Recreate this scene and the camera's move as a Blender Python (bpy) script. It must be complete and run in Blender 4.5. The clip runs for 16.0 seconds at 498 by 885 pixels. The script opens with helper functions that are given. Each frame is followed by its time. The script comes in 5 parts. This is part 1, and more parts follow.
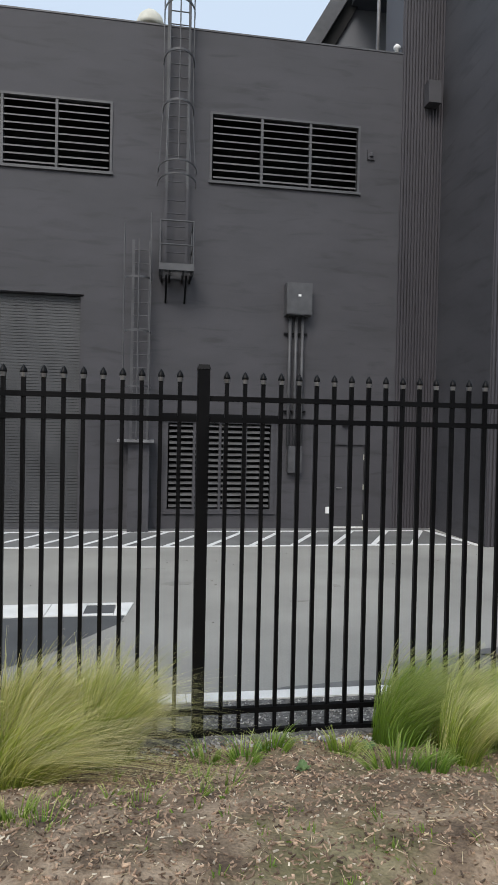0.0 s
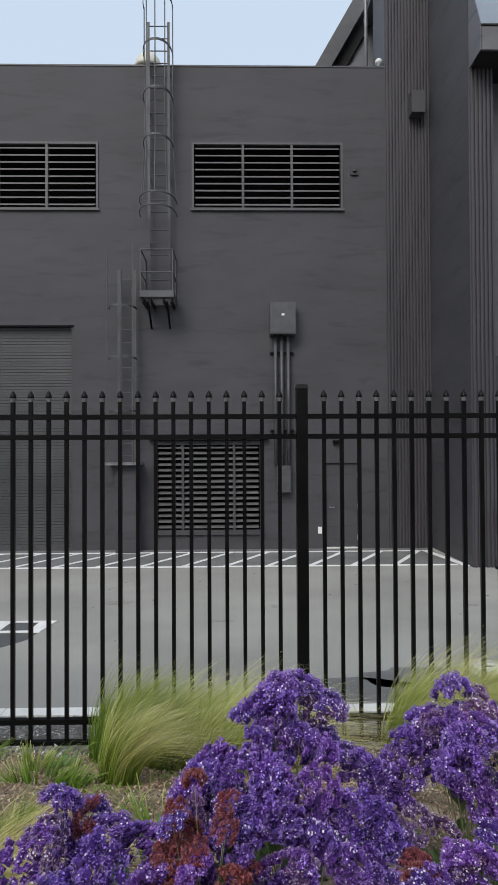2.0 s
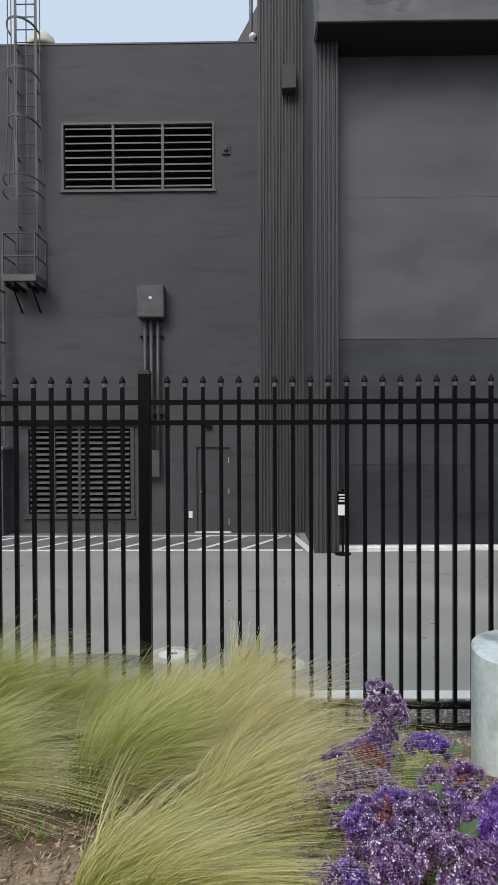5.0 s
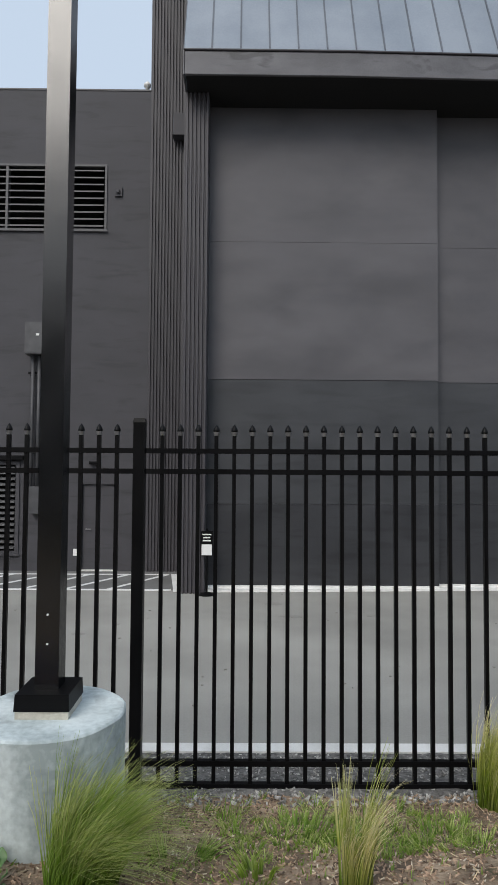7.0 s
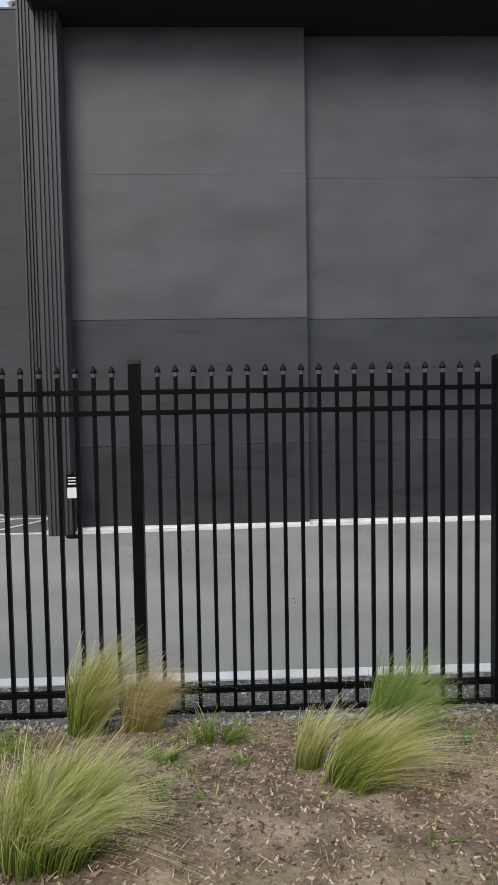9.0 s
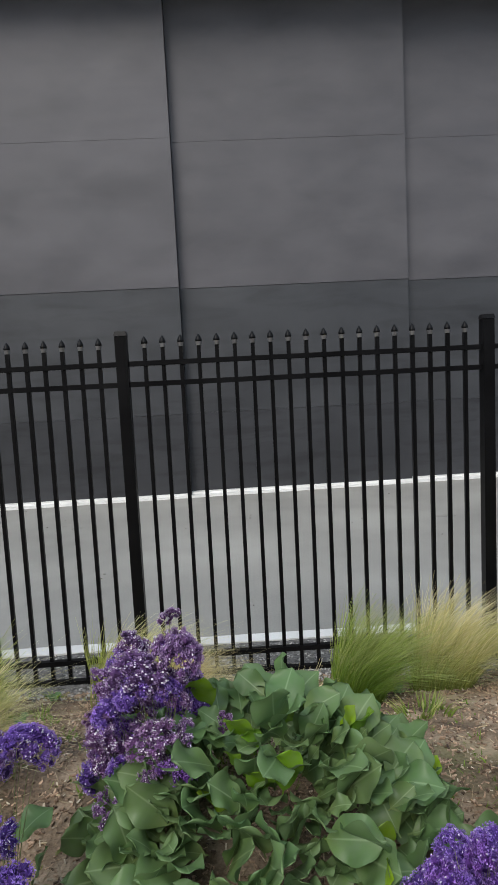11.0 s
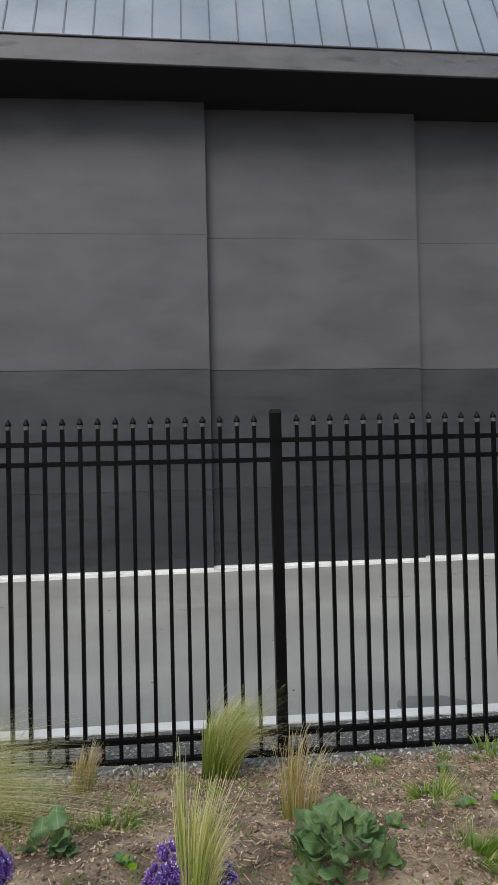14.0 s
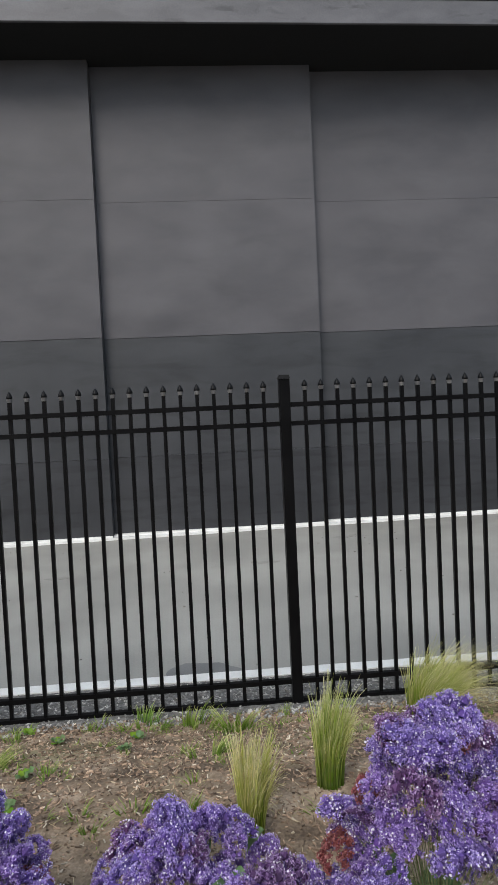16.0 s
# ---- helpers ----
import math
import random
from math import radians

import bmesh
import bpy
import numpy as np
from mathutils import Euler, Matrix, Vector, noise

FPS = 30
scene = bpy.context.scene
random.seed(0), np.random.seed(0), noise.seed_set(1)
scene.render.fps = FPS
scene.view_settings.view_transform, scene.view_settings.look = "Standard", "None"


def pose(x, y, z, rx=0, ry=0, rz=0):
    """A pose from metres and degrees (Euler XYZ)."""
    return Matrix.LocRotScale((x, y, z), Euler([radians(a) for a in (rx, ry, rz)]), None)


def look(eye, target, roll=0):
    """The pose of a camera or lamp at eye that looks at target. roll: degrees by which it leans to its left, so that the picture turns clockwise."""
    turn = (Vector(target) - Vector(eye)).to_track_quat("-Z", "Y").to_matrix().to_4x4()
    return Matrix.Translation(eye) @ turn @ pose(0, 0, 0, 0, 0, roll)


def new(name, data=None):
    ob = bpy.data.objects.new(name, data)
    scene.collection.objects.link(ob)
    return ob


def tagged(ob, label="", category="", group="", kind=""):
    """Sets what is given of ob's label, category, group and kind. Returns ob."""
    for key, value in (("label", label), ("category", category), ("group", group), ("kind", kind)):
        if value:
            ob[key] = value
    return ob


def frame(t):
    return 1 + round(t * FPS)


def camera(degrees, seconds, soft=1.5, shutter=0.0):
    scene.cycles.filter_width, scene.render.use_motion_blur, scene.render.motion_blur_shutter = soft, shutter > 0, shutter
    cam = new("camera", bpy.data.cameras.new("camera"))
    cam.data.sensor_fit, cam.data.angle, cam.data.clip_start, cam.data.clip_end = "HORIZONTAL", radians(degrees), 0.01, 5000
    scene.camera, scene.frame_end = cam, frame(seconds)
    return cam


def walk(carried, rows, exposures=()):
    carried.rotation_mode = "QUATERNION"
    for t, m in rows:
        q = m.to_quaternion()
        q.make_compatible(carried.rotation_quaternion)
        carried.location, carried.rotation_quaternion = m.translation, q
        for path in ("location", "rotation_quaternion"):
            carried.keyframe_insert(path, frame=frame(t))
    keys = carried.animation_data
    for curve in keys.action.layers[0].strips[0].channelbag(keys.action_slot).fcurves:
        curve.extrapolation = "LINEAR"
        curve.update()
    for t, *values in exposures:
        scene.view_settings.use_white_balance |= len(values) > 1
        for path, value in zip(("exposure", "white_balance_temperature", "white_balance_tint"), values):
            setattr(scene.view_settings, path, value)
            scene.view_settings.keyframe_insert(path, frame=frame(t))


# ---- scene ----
cam = camera(43.4, 16.0)

PATH = [
    (0, (-0.324, -3.999, 1.997), (-0.015, -2.023, 1.956), 1.2),
    (0.5, (0.237, -4.272, 1.978), (0.441, -2.283, 2.01), 1.1),
    (1, (0.78, -4.19, 1.982), (0.851, -2.192, 2.059), 0.4),
    (1.5, (1.424, -4.196, 1.968), (1.458, -2.197, 2.02), -0.6),
    (2, (2.004, -4.21, 1.953), (2.042, -2.211, 1.983), -0.3),
    (2.5, (2.632, -4.167, 1.97), (2.677, -2.167, 1.973), -0.2),
    (3, (3.239, -4.14, 1.976), (3.278, -2.141, 1.952), 0.0),
    (5.5, (6.195, -4.168, 1.974), (6.149, -2.169, 1.949), 0.0),
    (6, (6.754, -4.186, 2.04), (6.704, -2.187, 2.071), 0.6),
    (6.5, (7.373, -4.171, 2.068), (7.333, -2.173, 2.163), 0.7),
    (7, (8.007, -4.144, 2.078), (8.024, -2.146, 2.161), 0.4),
    (7.5, (8.627, -4.205, 2.059), (8.675, -2.206, 2.118), 0.2),
    (8, (9.214, -4.201, 2.055), (9.269, -2.202, 2.085), 0.5),
    (10.5, (12.208, -4.115, 2.095), (12.293, -2.136, 1.820), -3.8),
    (11, (12.857, -4.189, 2.075), (12.928, -2.201, 1.863), -2.9),
    (11.5, (13.42, -4.229, 2.053), (13.476, -2.24, 1.849), -2.7),
    (12, (14.029, -4.228, 2.094), (14.126, -2.233, 1.988), -3.0),
    (12.5, (14.634, -4.278, 2.101), (14.758, -2.283, 2.049), -3.2),
    (13, (15.272, -4.264, 2.137), (15.409, -2.269, 2.115), -3.2),
    (13.5, (15.938, -4.31, 2.131), (16.102, -2.317, 2.153), -2.8),
    (14, (16.534, -4.335, 2.101), (16.699, -2.343, 2.136), -1.3),
    (14.5, (17.129, -4.373, 2.104), (17.219, -2.375, 2.09), -1.4),
    (15, (17.722, -4.489, 2.086), (17.735, -2.493, 1.974), -1.7),
    (15.5, (18.338, -4.456, 2.112), (18.395, -2.46, 2.005), -2.5),
    (16, (18.949, -4.487, 2.121), (19.083, -2.493, 2.037), -2.7),
]
walk(cam, [(t, look(eye, target, roll)) for t, eye, target, roll in PATH], [(0, 0.34), (1, 0.13), (2, 0.25), (3, 0.30), (5.5, 0.21), (8, 0.17), (10.5, 0.38), (12.5, 0.39), (14, 0.22), (15, 0.35), (16, 0.36)])

# ---- world and light ----
SUN_EL, SUN_AZ = 42, 205          # degrees; azimuth clockwise from +y
world = bpy.data.worlds.new("overcast")
scene.world = world
world.use_nodes = True
wn, wl = world.node_tree.nodes, world.node_tree.links
sky = wn.new("ShaderNodeTexSky")
sky.sky_type, sky.sun_disc = "NISHITA", False
sky.sun_elevation, sky.sun_rotation = radians(SUN_EL), radians(SUN_AZ)
sky.dust_density, sky.air_density, sky.ozone_density = 4.0, 1.0, 1.0
cloud = wn.new("ShaderNodeMix")
cloud.data_type = "RGBA"
cloud.inputs[0].default_value = 0.72
cloud.inputs[7].default_value = (5.7, 6.7, 7.9, 1)
wl.new(sky.outputs[0], cloud.inputs[6])
wl.new(cloud.outputs[2], wn["Background"].inputs[0])
wn["Background"].inputs[1].default_value = 0.115
sun_data = bpy.data.lights.new("sun", "SUN")
sun_data.energy, sun_data.angle, sun_data.color = 1.5, radians(30), (1.0, 0.96, 0.9)
sun = new("sun", sun_data)
saz, sel = radians(SUN_AZ), radians(SUN_EL)
sun.matrix_world = look((30 * math.sin(saz) * math.cos(sel), 30 * math.cos(saz) * math.cos(sel), 30 * math.sin(sel)), (0, 0, 0))

# ---- materials ----
def rgb(c):
    return (c[0], c[1], c[2], 1.0)


def material(name, a, b, rough=0.7, scale=3.0, fine=60.0, bump=0.15, metal=0.0, streak=1.0, vary=0.0, island=False, spec=0.5, c=None, detail=6, swell=0.0, scuff_shade=None):
    """Two tones mixed by a coarse and a fine noise, with fine relief. streak stretches the coarse noise upright; vary shifts tone from piece to piece."""
    m = bpy.data.materials.new(name)
    m.use_nodes = True
    n, l = m.node_tree.nodes, m.node_tree.links
    p = n["Principled BSDF"]
    geo = n.new("ShaderNodeNewGeometry")
    mp = n.new("ShaderNodeMapping")
    mp.inputs["Scale"].default_value = (1, 1, 1 / streak)
    l.new(geo.outputs["Position"], mp.inputs[0])
    n1, n2 = n.new("ShaderNodeTexNoise"), n.new("ShaderNodeTexNoise")
    n1.inputs["Scale"].default_value, n1.inputs["Detail"].default_value = scale, detail
    n2.inputs["Scale"].default_value, n2.inputs["Detail"].default_value = fine, 4
    l.new(mp.outputs[0], n1.inputs["Vector"])
    l.new(geo.outputs["Position"], n2.inputs["Vector"])
    add = n.new("ShaderNodeMath")
    add.operation = "MULTIPLY_ADD"
    add.inputs[1].default_value = 0.35
    l.new(n2.outputs[0], add.inputs[0])
    l.new(n1.outputs[0], add.inputs[2])
    ramp = n.new("ShaderNodeValToRGB")
    ramp.color_ramp.elements[0].position, ramp.color_ramp.elements[1].position = 0.49, 0.86
    ramp.color_ramp.elements[0].color, ramp.color_ramp.elements[1].color = rgb(a), rgb(b)
    if c:
        e = ramp.color_ramp.elements.new(0.68)
        e.color = rgb(c)
    l.new(add.outputs[0], ramp.inputs[0])
    col = ramp.outputs[0]
    if vary:
        hsv = n.new("ShaderNodeHueSaturation")
        mr = n.new("ShaderNodeMapRange")
        mr.inputs[3].default_value, mr.inputs[4].default_value = 1 - vary, 1 + vary
        if island:
            l.new(geo.outputs["Random Per Island"], mr.inputs[0])
        else:
            oi = n.new("ShaderNodeObjectInfo")
            l.new(oi.outputs["Random"], mr.inputs[0])
        l.new(mr.outputs[0], hsv.inputs["Value"])
        l.new(col, hsv.inputs["Color"])
        col = hsv.outputs[0]
    if scuff_shade:
        # trowel marks and brushed patches drawn sideways; panels get their waves' shading in colour
        size, flat_by, lo, hi, keep = scuff_shade
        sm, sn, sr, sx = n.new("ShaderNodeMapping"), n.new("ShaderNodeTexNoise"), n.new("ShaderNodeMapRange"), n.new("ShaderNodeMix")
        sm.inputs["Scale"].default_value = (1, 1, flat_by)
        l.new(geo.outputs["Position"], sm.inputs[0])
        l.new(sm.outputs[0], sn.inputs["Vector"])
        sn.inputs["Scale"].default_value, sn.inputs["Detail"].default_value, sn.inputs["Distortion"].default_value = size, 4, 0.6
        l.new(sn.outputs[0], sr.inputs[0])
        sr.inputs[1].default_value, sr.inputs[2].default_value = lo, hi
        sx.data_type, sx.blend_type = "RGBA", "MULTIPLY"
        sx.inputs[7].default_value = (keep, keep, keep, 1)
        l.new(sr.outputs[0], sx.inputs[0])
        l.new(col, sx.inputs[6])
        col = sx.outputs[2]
    l.new(col, p.inputs["Base Color"])
    p.inputs["Metallic"].default_value = metal
    p.inputs["Specular IOR Level"].default_value = spec
    rr = n.new("ShaderNodeMapRange")
    rr.inputs[3].default_value, rr.inputs[4].default_value = max(rough - 0.1, 0.03), min(rough + 0.1, 1)
    l.new(n1.outputs[0], rr.inputs[0])
    l.new(rr.outputs[0], p.inputs["Roughness"])
    if bump:
        bp = n.new("ShaderNodeBump")
        bp.inputs["Strength"].default_value, bp.inputs["Distance"].default_value = bump, 0.01
        l.new(n2.outputs[0], bp.inputs["Height"])
        l.new(bp.outputs[0], p.inputs["Normal"])
        if swell:
            n3, b3 = n.new("ShaderNodeTexNoise"), n.new("ShaderNodeBump")
            n3.inputs["Scale"].default_value, n3.inputs["Detail"].default_value = 0.75, 2.0
            b3.inputs["Strength"].default_value, b3.inputs["Distance"].default_value = 1.0, swell
            l.new(geo.outputs["Position"], n3.inputs["Vector"])
            l.new(n3.outputs[0], b3.inputs["Height"])
            l.new(b3.outputs[0], bp.inputs["Normal"])
    return m


M_WALL = material("dark_stucco", (0.047, 0.0458, 0.0515), (0.066, 0.064, 0.0715), 0.72, 0.6, 90, 0.3, streak=0.4, swell=0.02, scuff_shade=(0.9, 6.0, 0.54, 0.72, 0.72))
# panel mottling multiplies in the light and dark of their waves
M_PANEL = material("dark_panel_paint", (0.072, 0.0685, 0.0755), (0.104, 0.099, 0.107), 0.58, 0.55, 70, 0.12, streak=0.5, vary=0.04, swell=0.06, scuff_shade=(0.55, 2.4, 0.46, 0.68, 0.85))
M_PANEL_LOW = material("dark_panel_low", (0.0345, 0.036, 0.040), (0.050, 0.052, 0.057), 0.5, 0.8, 70, 0.12, streak=0.6, vary=0.06, swell=0.05, scuff_shade=(0.7, 5.0, 0.5, 0.68, 0.75))
M_PANEL_BASE = material("dark_panel_base", (0.0255, 0.0265, 0.030), (0.040, 0.0412, 0.046), 0.5, 0.8, 70, 0.12, streak=0.6, vary=0.06, swell=0.05, scuff_shade=(0.8, 7.0, 0.52, 0.68, 0.7))
M_CORR = material("corrugated_paint", (0.043, 0.040, 0.0455), (0.062, 0.058, 0.065), 0.55, 0.7, 60, 0.05, streak=3)
M_FASCIA = material("fascia_paint", (0.085, 0.083, 0.09), (0.14, 0.137, 0.147), 0.55, 1.2, 40, 0.1, streak=0.4, scuff_shade=(1.1, 3.0, 0.60, 0.68, 0.6))
# near-zero tone: deep shade under the eaves put into the colour
M_SOFFIT = material("shade_black", (0.003, 0.003, 0.0032), (0.006, 0.006, 0.0062), 0.8, 1.0, 40, 0.05)
M_ROOF = material("zinc_roof", (0.22, 0.25, 0.29), (0.30, 0.33, 0.37), 0.4, 0.8, 30, 0.03, metal=0.35, vary=0.05)
M_SEAM = material("zinc_seam", (0.10, 0.11, 0.13), (0.14, 0.15, 0.17), 0.45, 0.8, 30, 0.03, metal=0.35)
M_BLACK = material("black_powder_coat", (0.0025, 0.0025, 0.003), (0.005, 0.005, 0.0055), 0.42, 4, 200, 0.06, spec=0.15)
M_POLE = material("black_gloss_coat", (0.004, 0.0045, 0.005), (0.008, 0.0085, 0.0095), 0.2, 4, 200, 0.02, spec=0.8)
M_STEEL = material("painted_steel_grey", (0.055, 0.055, 0.059), (0.085, 0.085, 0.09), 0.5, 4, 80, 0.08)
M_STEEL_LT = material("galvanised_steel", (0.16, 0.16, 0.165), (0.25, 0.25, 0.255), 0.45, 6, 80, 0.08, metal=0.3)
M_LOUVER = material("louver_paint", (0.10, 0.10, 0.102), (0.14, 0.14, 0.142), 0.5, 3, 60, 0.05)
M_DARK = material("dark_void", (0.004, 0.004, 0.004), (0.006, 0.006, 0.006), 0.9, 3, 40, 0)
M_SHUTTER = material("shutter_paint", (0.05, 0.051, 0.054), (0.075, 0.076, 0.079), 0.5, 1.2, 60, 0.05)
M_LOT = material("lot_concrete", (0.27, 0.263, 0.241), (0.36, 0.351, 0.322), 0.85, 0.55, 45, 0.25, c=(0.315, 0.306, 0.28), scuff_shade=(0.35, 1.0, 0.52, 0.7, 0.86))
M_ASPHALT = material("dark_asphalt", (0.075, 0.078, 0.08), (0.11, 0.112, 0.115), 0.85, 1.2, 90, 0.35)
M_HATCH = material("worn_asphalt", (0.135, 0.135, 0.133), (0.20, 0.199, 0.195), 0.85, 1.2, 90, 0.3)
M_STAIN = material("damp_stain", (0.12, 0.12, 0.12), (0.2, 0.198, 0.193), 0.7, 2, 60, 0.15)
M_STAIN2 = material("oil_stain", (0.23, 0.223, 0.202), (0.30, 0.291, 0.265), 0.7, 2, 60, 0.15)
M_RUST = material("orange_cover", (0.35, 0.16, 0.08), (0.55, 0.42, 0.30), 0.8, 9, 60, 0.2)
M_KERB = material("kerb_concrete", (0.68, 0.675, 0.65), (0.84, 0.835, 0.81), 0.8, 2.5, 70, 0.25)
M_PAINT = material("white_road_paint", (0.74, 0.74, 0.73), (0.88, 0.88, 0.87), 0.7, 3, 60, 0.2)
M_CONC = material("pedestal_concrete", (0.34, 0.395, 0.40), (0.72, 0.785, 0.785), 0.85, 2.6, 30, 0.35, c=(0.56, 0.625, 0.63), streak=2.6, detail=7, scuff_shade=(3.4, 0.8, 0.52, 0.68, 0.55))
M_MULCH = material("mulch_soil", (0.092, 0.062, 0.041), (0.43, 0.325, 0.228), 0.95, 4.5, 70, 1.0, c=(0.235, 0.170, 0.113), detail=9)
# patches of low moss and seedlings tint the soil green
mn, ml = M_MULCH.node_tree.nodes, M_MULCH.node_tree.links
moss, moss_mask, moss_mix = mn.new("ShaderNodeTexNoise"), mn.new("ShaderNodeMapRange"), mn.new("ShaderNodeMix")
moss.inputs["Scale"].default_value, moss.inputs["Detail"].default_value = 1.5, 9
ml.new(mn["Geometry"].outputs["Position"], moss.inputs["Vector"])
ml.new(moss.outputs[0], moss_mask.inputs[0])
moss_mask.inputs[1].default_value, moss_mask.inputs[2].default_value, moss_mask.inputs[4].default_value = 0.52, 0.68, 0.45
moss_mix.data_type = "RGBA"
moss_mix.inputs[7].default_value = (0.115, 0.14, 0.04, 1)
ml.new(moss_mask.outputs[0], moss_mix.inputs[0])
ml.new(mn["Color Ramp"].outputs[0], moss_mix.inputs[6])
ml.new(moss_mix.outputs[2], mn["Principled BSDF"].inputs["Base Color"])
M_CHIP = material("wood_chip", (0.135, 0.085, 0.056), (0.41, 0.29, 0.20), 0.9, 30, 150, 0.3, vary=0.7, island=True)
M_PALE_CHIP = material("pale_chip", (0.40, 0.33, 0.24), (0.68, 0.60, 0.48), 0.85, 30, 150, 0.2, vary=0.3, island=True)
M_STRAW = material("dry_straw", (0.30, 0.235, 0.14), (0.58, 0.47, 0.32), 0.8, 20, 150, 0.1, vary=0.4, island=True)
M_GRAVEL = material("gravel_bed", (0.06, 0.057, 0.053), (0.23, 0.222, 0.21), 0.9, 22, 90, 1.0)
M_STONE = material("gravel_stone", (0.16, 0.155, 0.147), (0.46, 0.445, 0.42), 0.85, 25, 150, 0.3, vary=0.6, island=True)
M_WHITE = material("white_plastic", (0.72, 0.72, 0.70), (0.82, 0.82, 0.80), 0.5, 4, 60, 0.03)
M_CREAM = material("cream_vent", (0.55, 0.54, 0.46), (0.68, 0.67, 0.58), 0.6, 4, 60, 0.05)
M_GROUT = material("grout", (0.42, 0.40, 0.34), (0.62, 0.60, 0.52), 0.9, 12, 80, 0.4)
M_BLUE_WALL = material("grey_gable_panel", (0.14, 0.145, 0.16), (0.19, 0.195, 0.21), 0.5, 0.6, 30, 0.03, streak=2)


# ---- mesh helpers ----
def box(bm, x0, x1, y0, y1, z0, z1):
    v = [bm.verts.new(c) for c in ((x0, y0, z0), (x1, y0, z0), (x1, y1, z0), (x0, y1, z0), (x0, y0, z1), (x1, y0, z1), (x1, y1, z1), (x0, y1, z1))]
    for f in ((3, 2, 1, 0), (4, 5, 6, 7), (0, 1, 5, 4), (1, 2, 6, 5), (2, 3, 7, 6), (3, 0, 4, 7)):
        bm.faces.new([v[i] for i in f])
    return v


def tube(bm, a, b, r0, r1=None, n=8, cap=True):
    """A round bar from a to b."""
    a, b = Vector(a), Vector(b)
    r1 = r0 if r1 is None else r1
    q = (b - a).to_track_quat("Z", "Y")
    rings = []
    for p, r in ((a, r0), (b, r1)):
        rings.append([bm.verts.new(p + q @ Vector((r * math.cos(2 * math.pi * i / n), r * math.sin(2 * math.pi * i / n), 0))) for i in range(n)])
    for i in range(n):
        bm.faces.new((rings[0][i], rings[0][(i + 1) % n], rings[1][(i + 1) % n], rings[1][i]))
    if cap:
        bm.faces.new(rings[0][::-1])
        bm.faces.new(rings[1])


def lathe(bm, profile, n=12, at=(0, 0, 0)):
    """Turns (radius, height) pairs round the upright axis; closed at both ends."""
    rings = [[bm.verts.new((at[0] + r * math.cos(2 * math.pi * i / n), at[1] + r * math.sin(2 * math.pi * i / n), at[2] + h)) for i in range(n)] for r, h in profile]
    for lo, hi in zip(rings, rings[1:]):
        for i in range(n):
            bm.faces.new((lo[i], lo[(i + 1) % n], hi[(i + 1) % n], hi[i]))
    bm.faces.new(rings[0][::-1])
    bm.faces.new(rings[-1])


def bevel(bm, width, segments=1, angle=0.6):
    edges = [e for e in bm.edges if len(e.link_faces) == 2 and e.calc_face_angle(0) > angle]
    bmesh.ops.bevel(bm, geom=edges, offset=width, segments=segments, affect="EDGES", profile=0.5, clamp_overlap=True)


def mesh_of(name, bm, mat, smooth=False):
    me = bpy.data.meshes.new(name)
    bm.to_mesh(me)
    bm.free()
    me.materials.append(mat)
    if smooth:
        me.shade_smooth()
    return me


def thing(name, label="", category="", group="", kind="", at=(0, 0, 0)):
    """An Empty at the thing's base, for its parts."""
    ob = new(name)
    ob.location = at
    ob.empty_display_size = 0.1
    return tagged(ob, label, category, group, kind)


def part(name, bm, mat, parent=None, label="", smooth=False, at=(0, 0, 0)):
    """Links a bmesh as one mesh object under a thing or a part."""
    ob = new(name, mesh_of(name, bm, mat, smooth))
    ob.parent = parent
    ob.location = at
    if label:
        ob["label"] = label
    return ob


def share(name, me, parent=None, at=(0, 0, 0)):
    ob = new(name, me)
    ob.parent = parent
    ob.location = at
    return ob


def solid(name, bm, mat, label="", category="", kind="structure", smooth=False):
    return tagged(part(name, bm, mat, None, "", smooth), label, category, "", kind)


def wall_mesh(bm, x0, x1, z0, z1, y0, y1, holes=()):
    """An upright wall facing -y, with openings (x0, x1, z0, z1) right through it."""
    xs = sorted({x0, x1, *[h[0] for h in holes], *[h[1] for h in holes]})
    zs = sorted({z0, z1, *[h[2] for h in holes], *[h[3] for h in holes]})
    pts = {}

    def vert(i, j, back):
        if (i, j, back) not in pts:
            pts[i, j, back] = bm.verts.new((xs[i], y1 if back else y0, zs[j]))
        return pts[i, j, back]

    def full(i, j):
        if not (0 <= i < len(xs) - 1 and 0 <= j < len(zs) - 1):
            return False
        cx, cz = (xs[i] + xs[i + 1]) / 2, (zs[j] + zs[j + 1]) / 2
        return not any(h[0] < cx < h[1] and h[2] < cz < h[3] for h in holes)

    for i in range(len(xs) - 1):
        for j in range(len(zs) - 1):
            if not full(i, j):
                continue
            ring = ((i, j), (i + 1, j), (i + 1, j + 1), (i, j + 1))
            bm.faces.new([vert(a, b, False) for a, b in ring])
            bm.faces.new([vert(a, b, True) for a, b in ring[::-1]])
            for k, (di, dj) in enumerate(((0, -1), (1, 0), (0, 1), (-1, 0))):
                if not full(i + di, j + dj):
                    (a, b), (c, d) = ring[k], ring[(k + 1) % 4]
                    bm.faces.new((vert(a, b, False), vert(a, b, True), vert(c, d, True), vert(c, d, False)))
    bmesh.ops.recalc_face_normals(bm, faces=bm.faces[:])


# ---- ground ----
LOT = -0.40


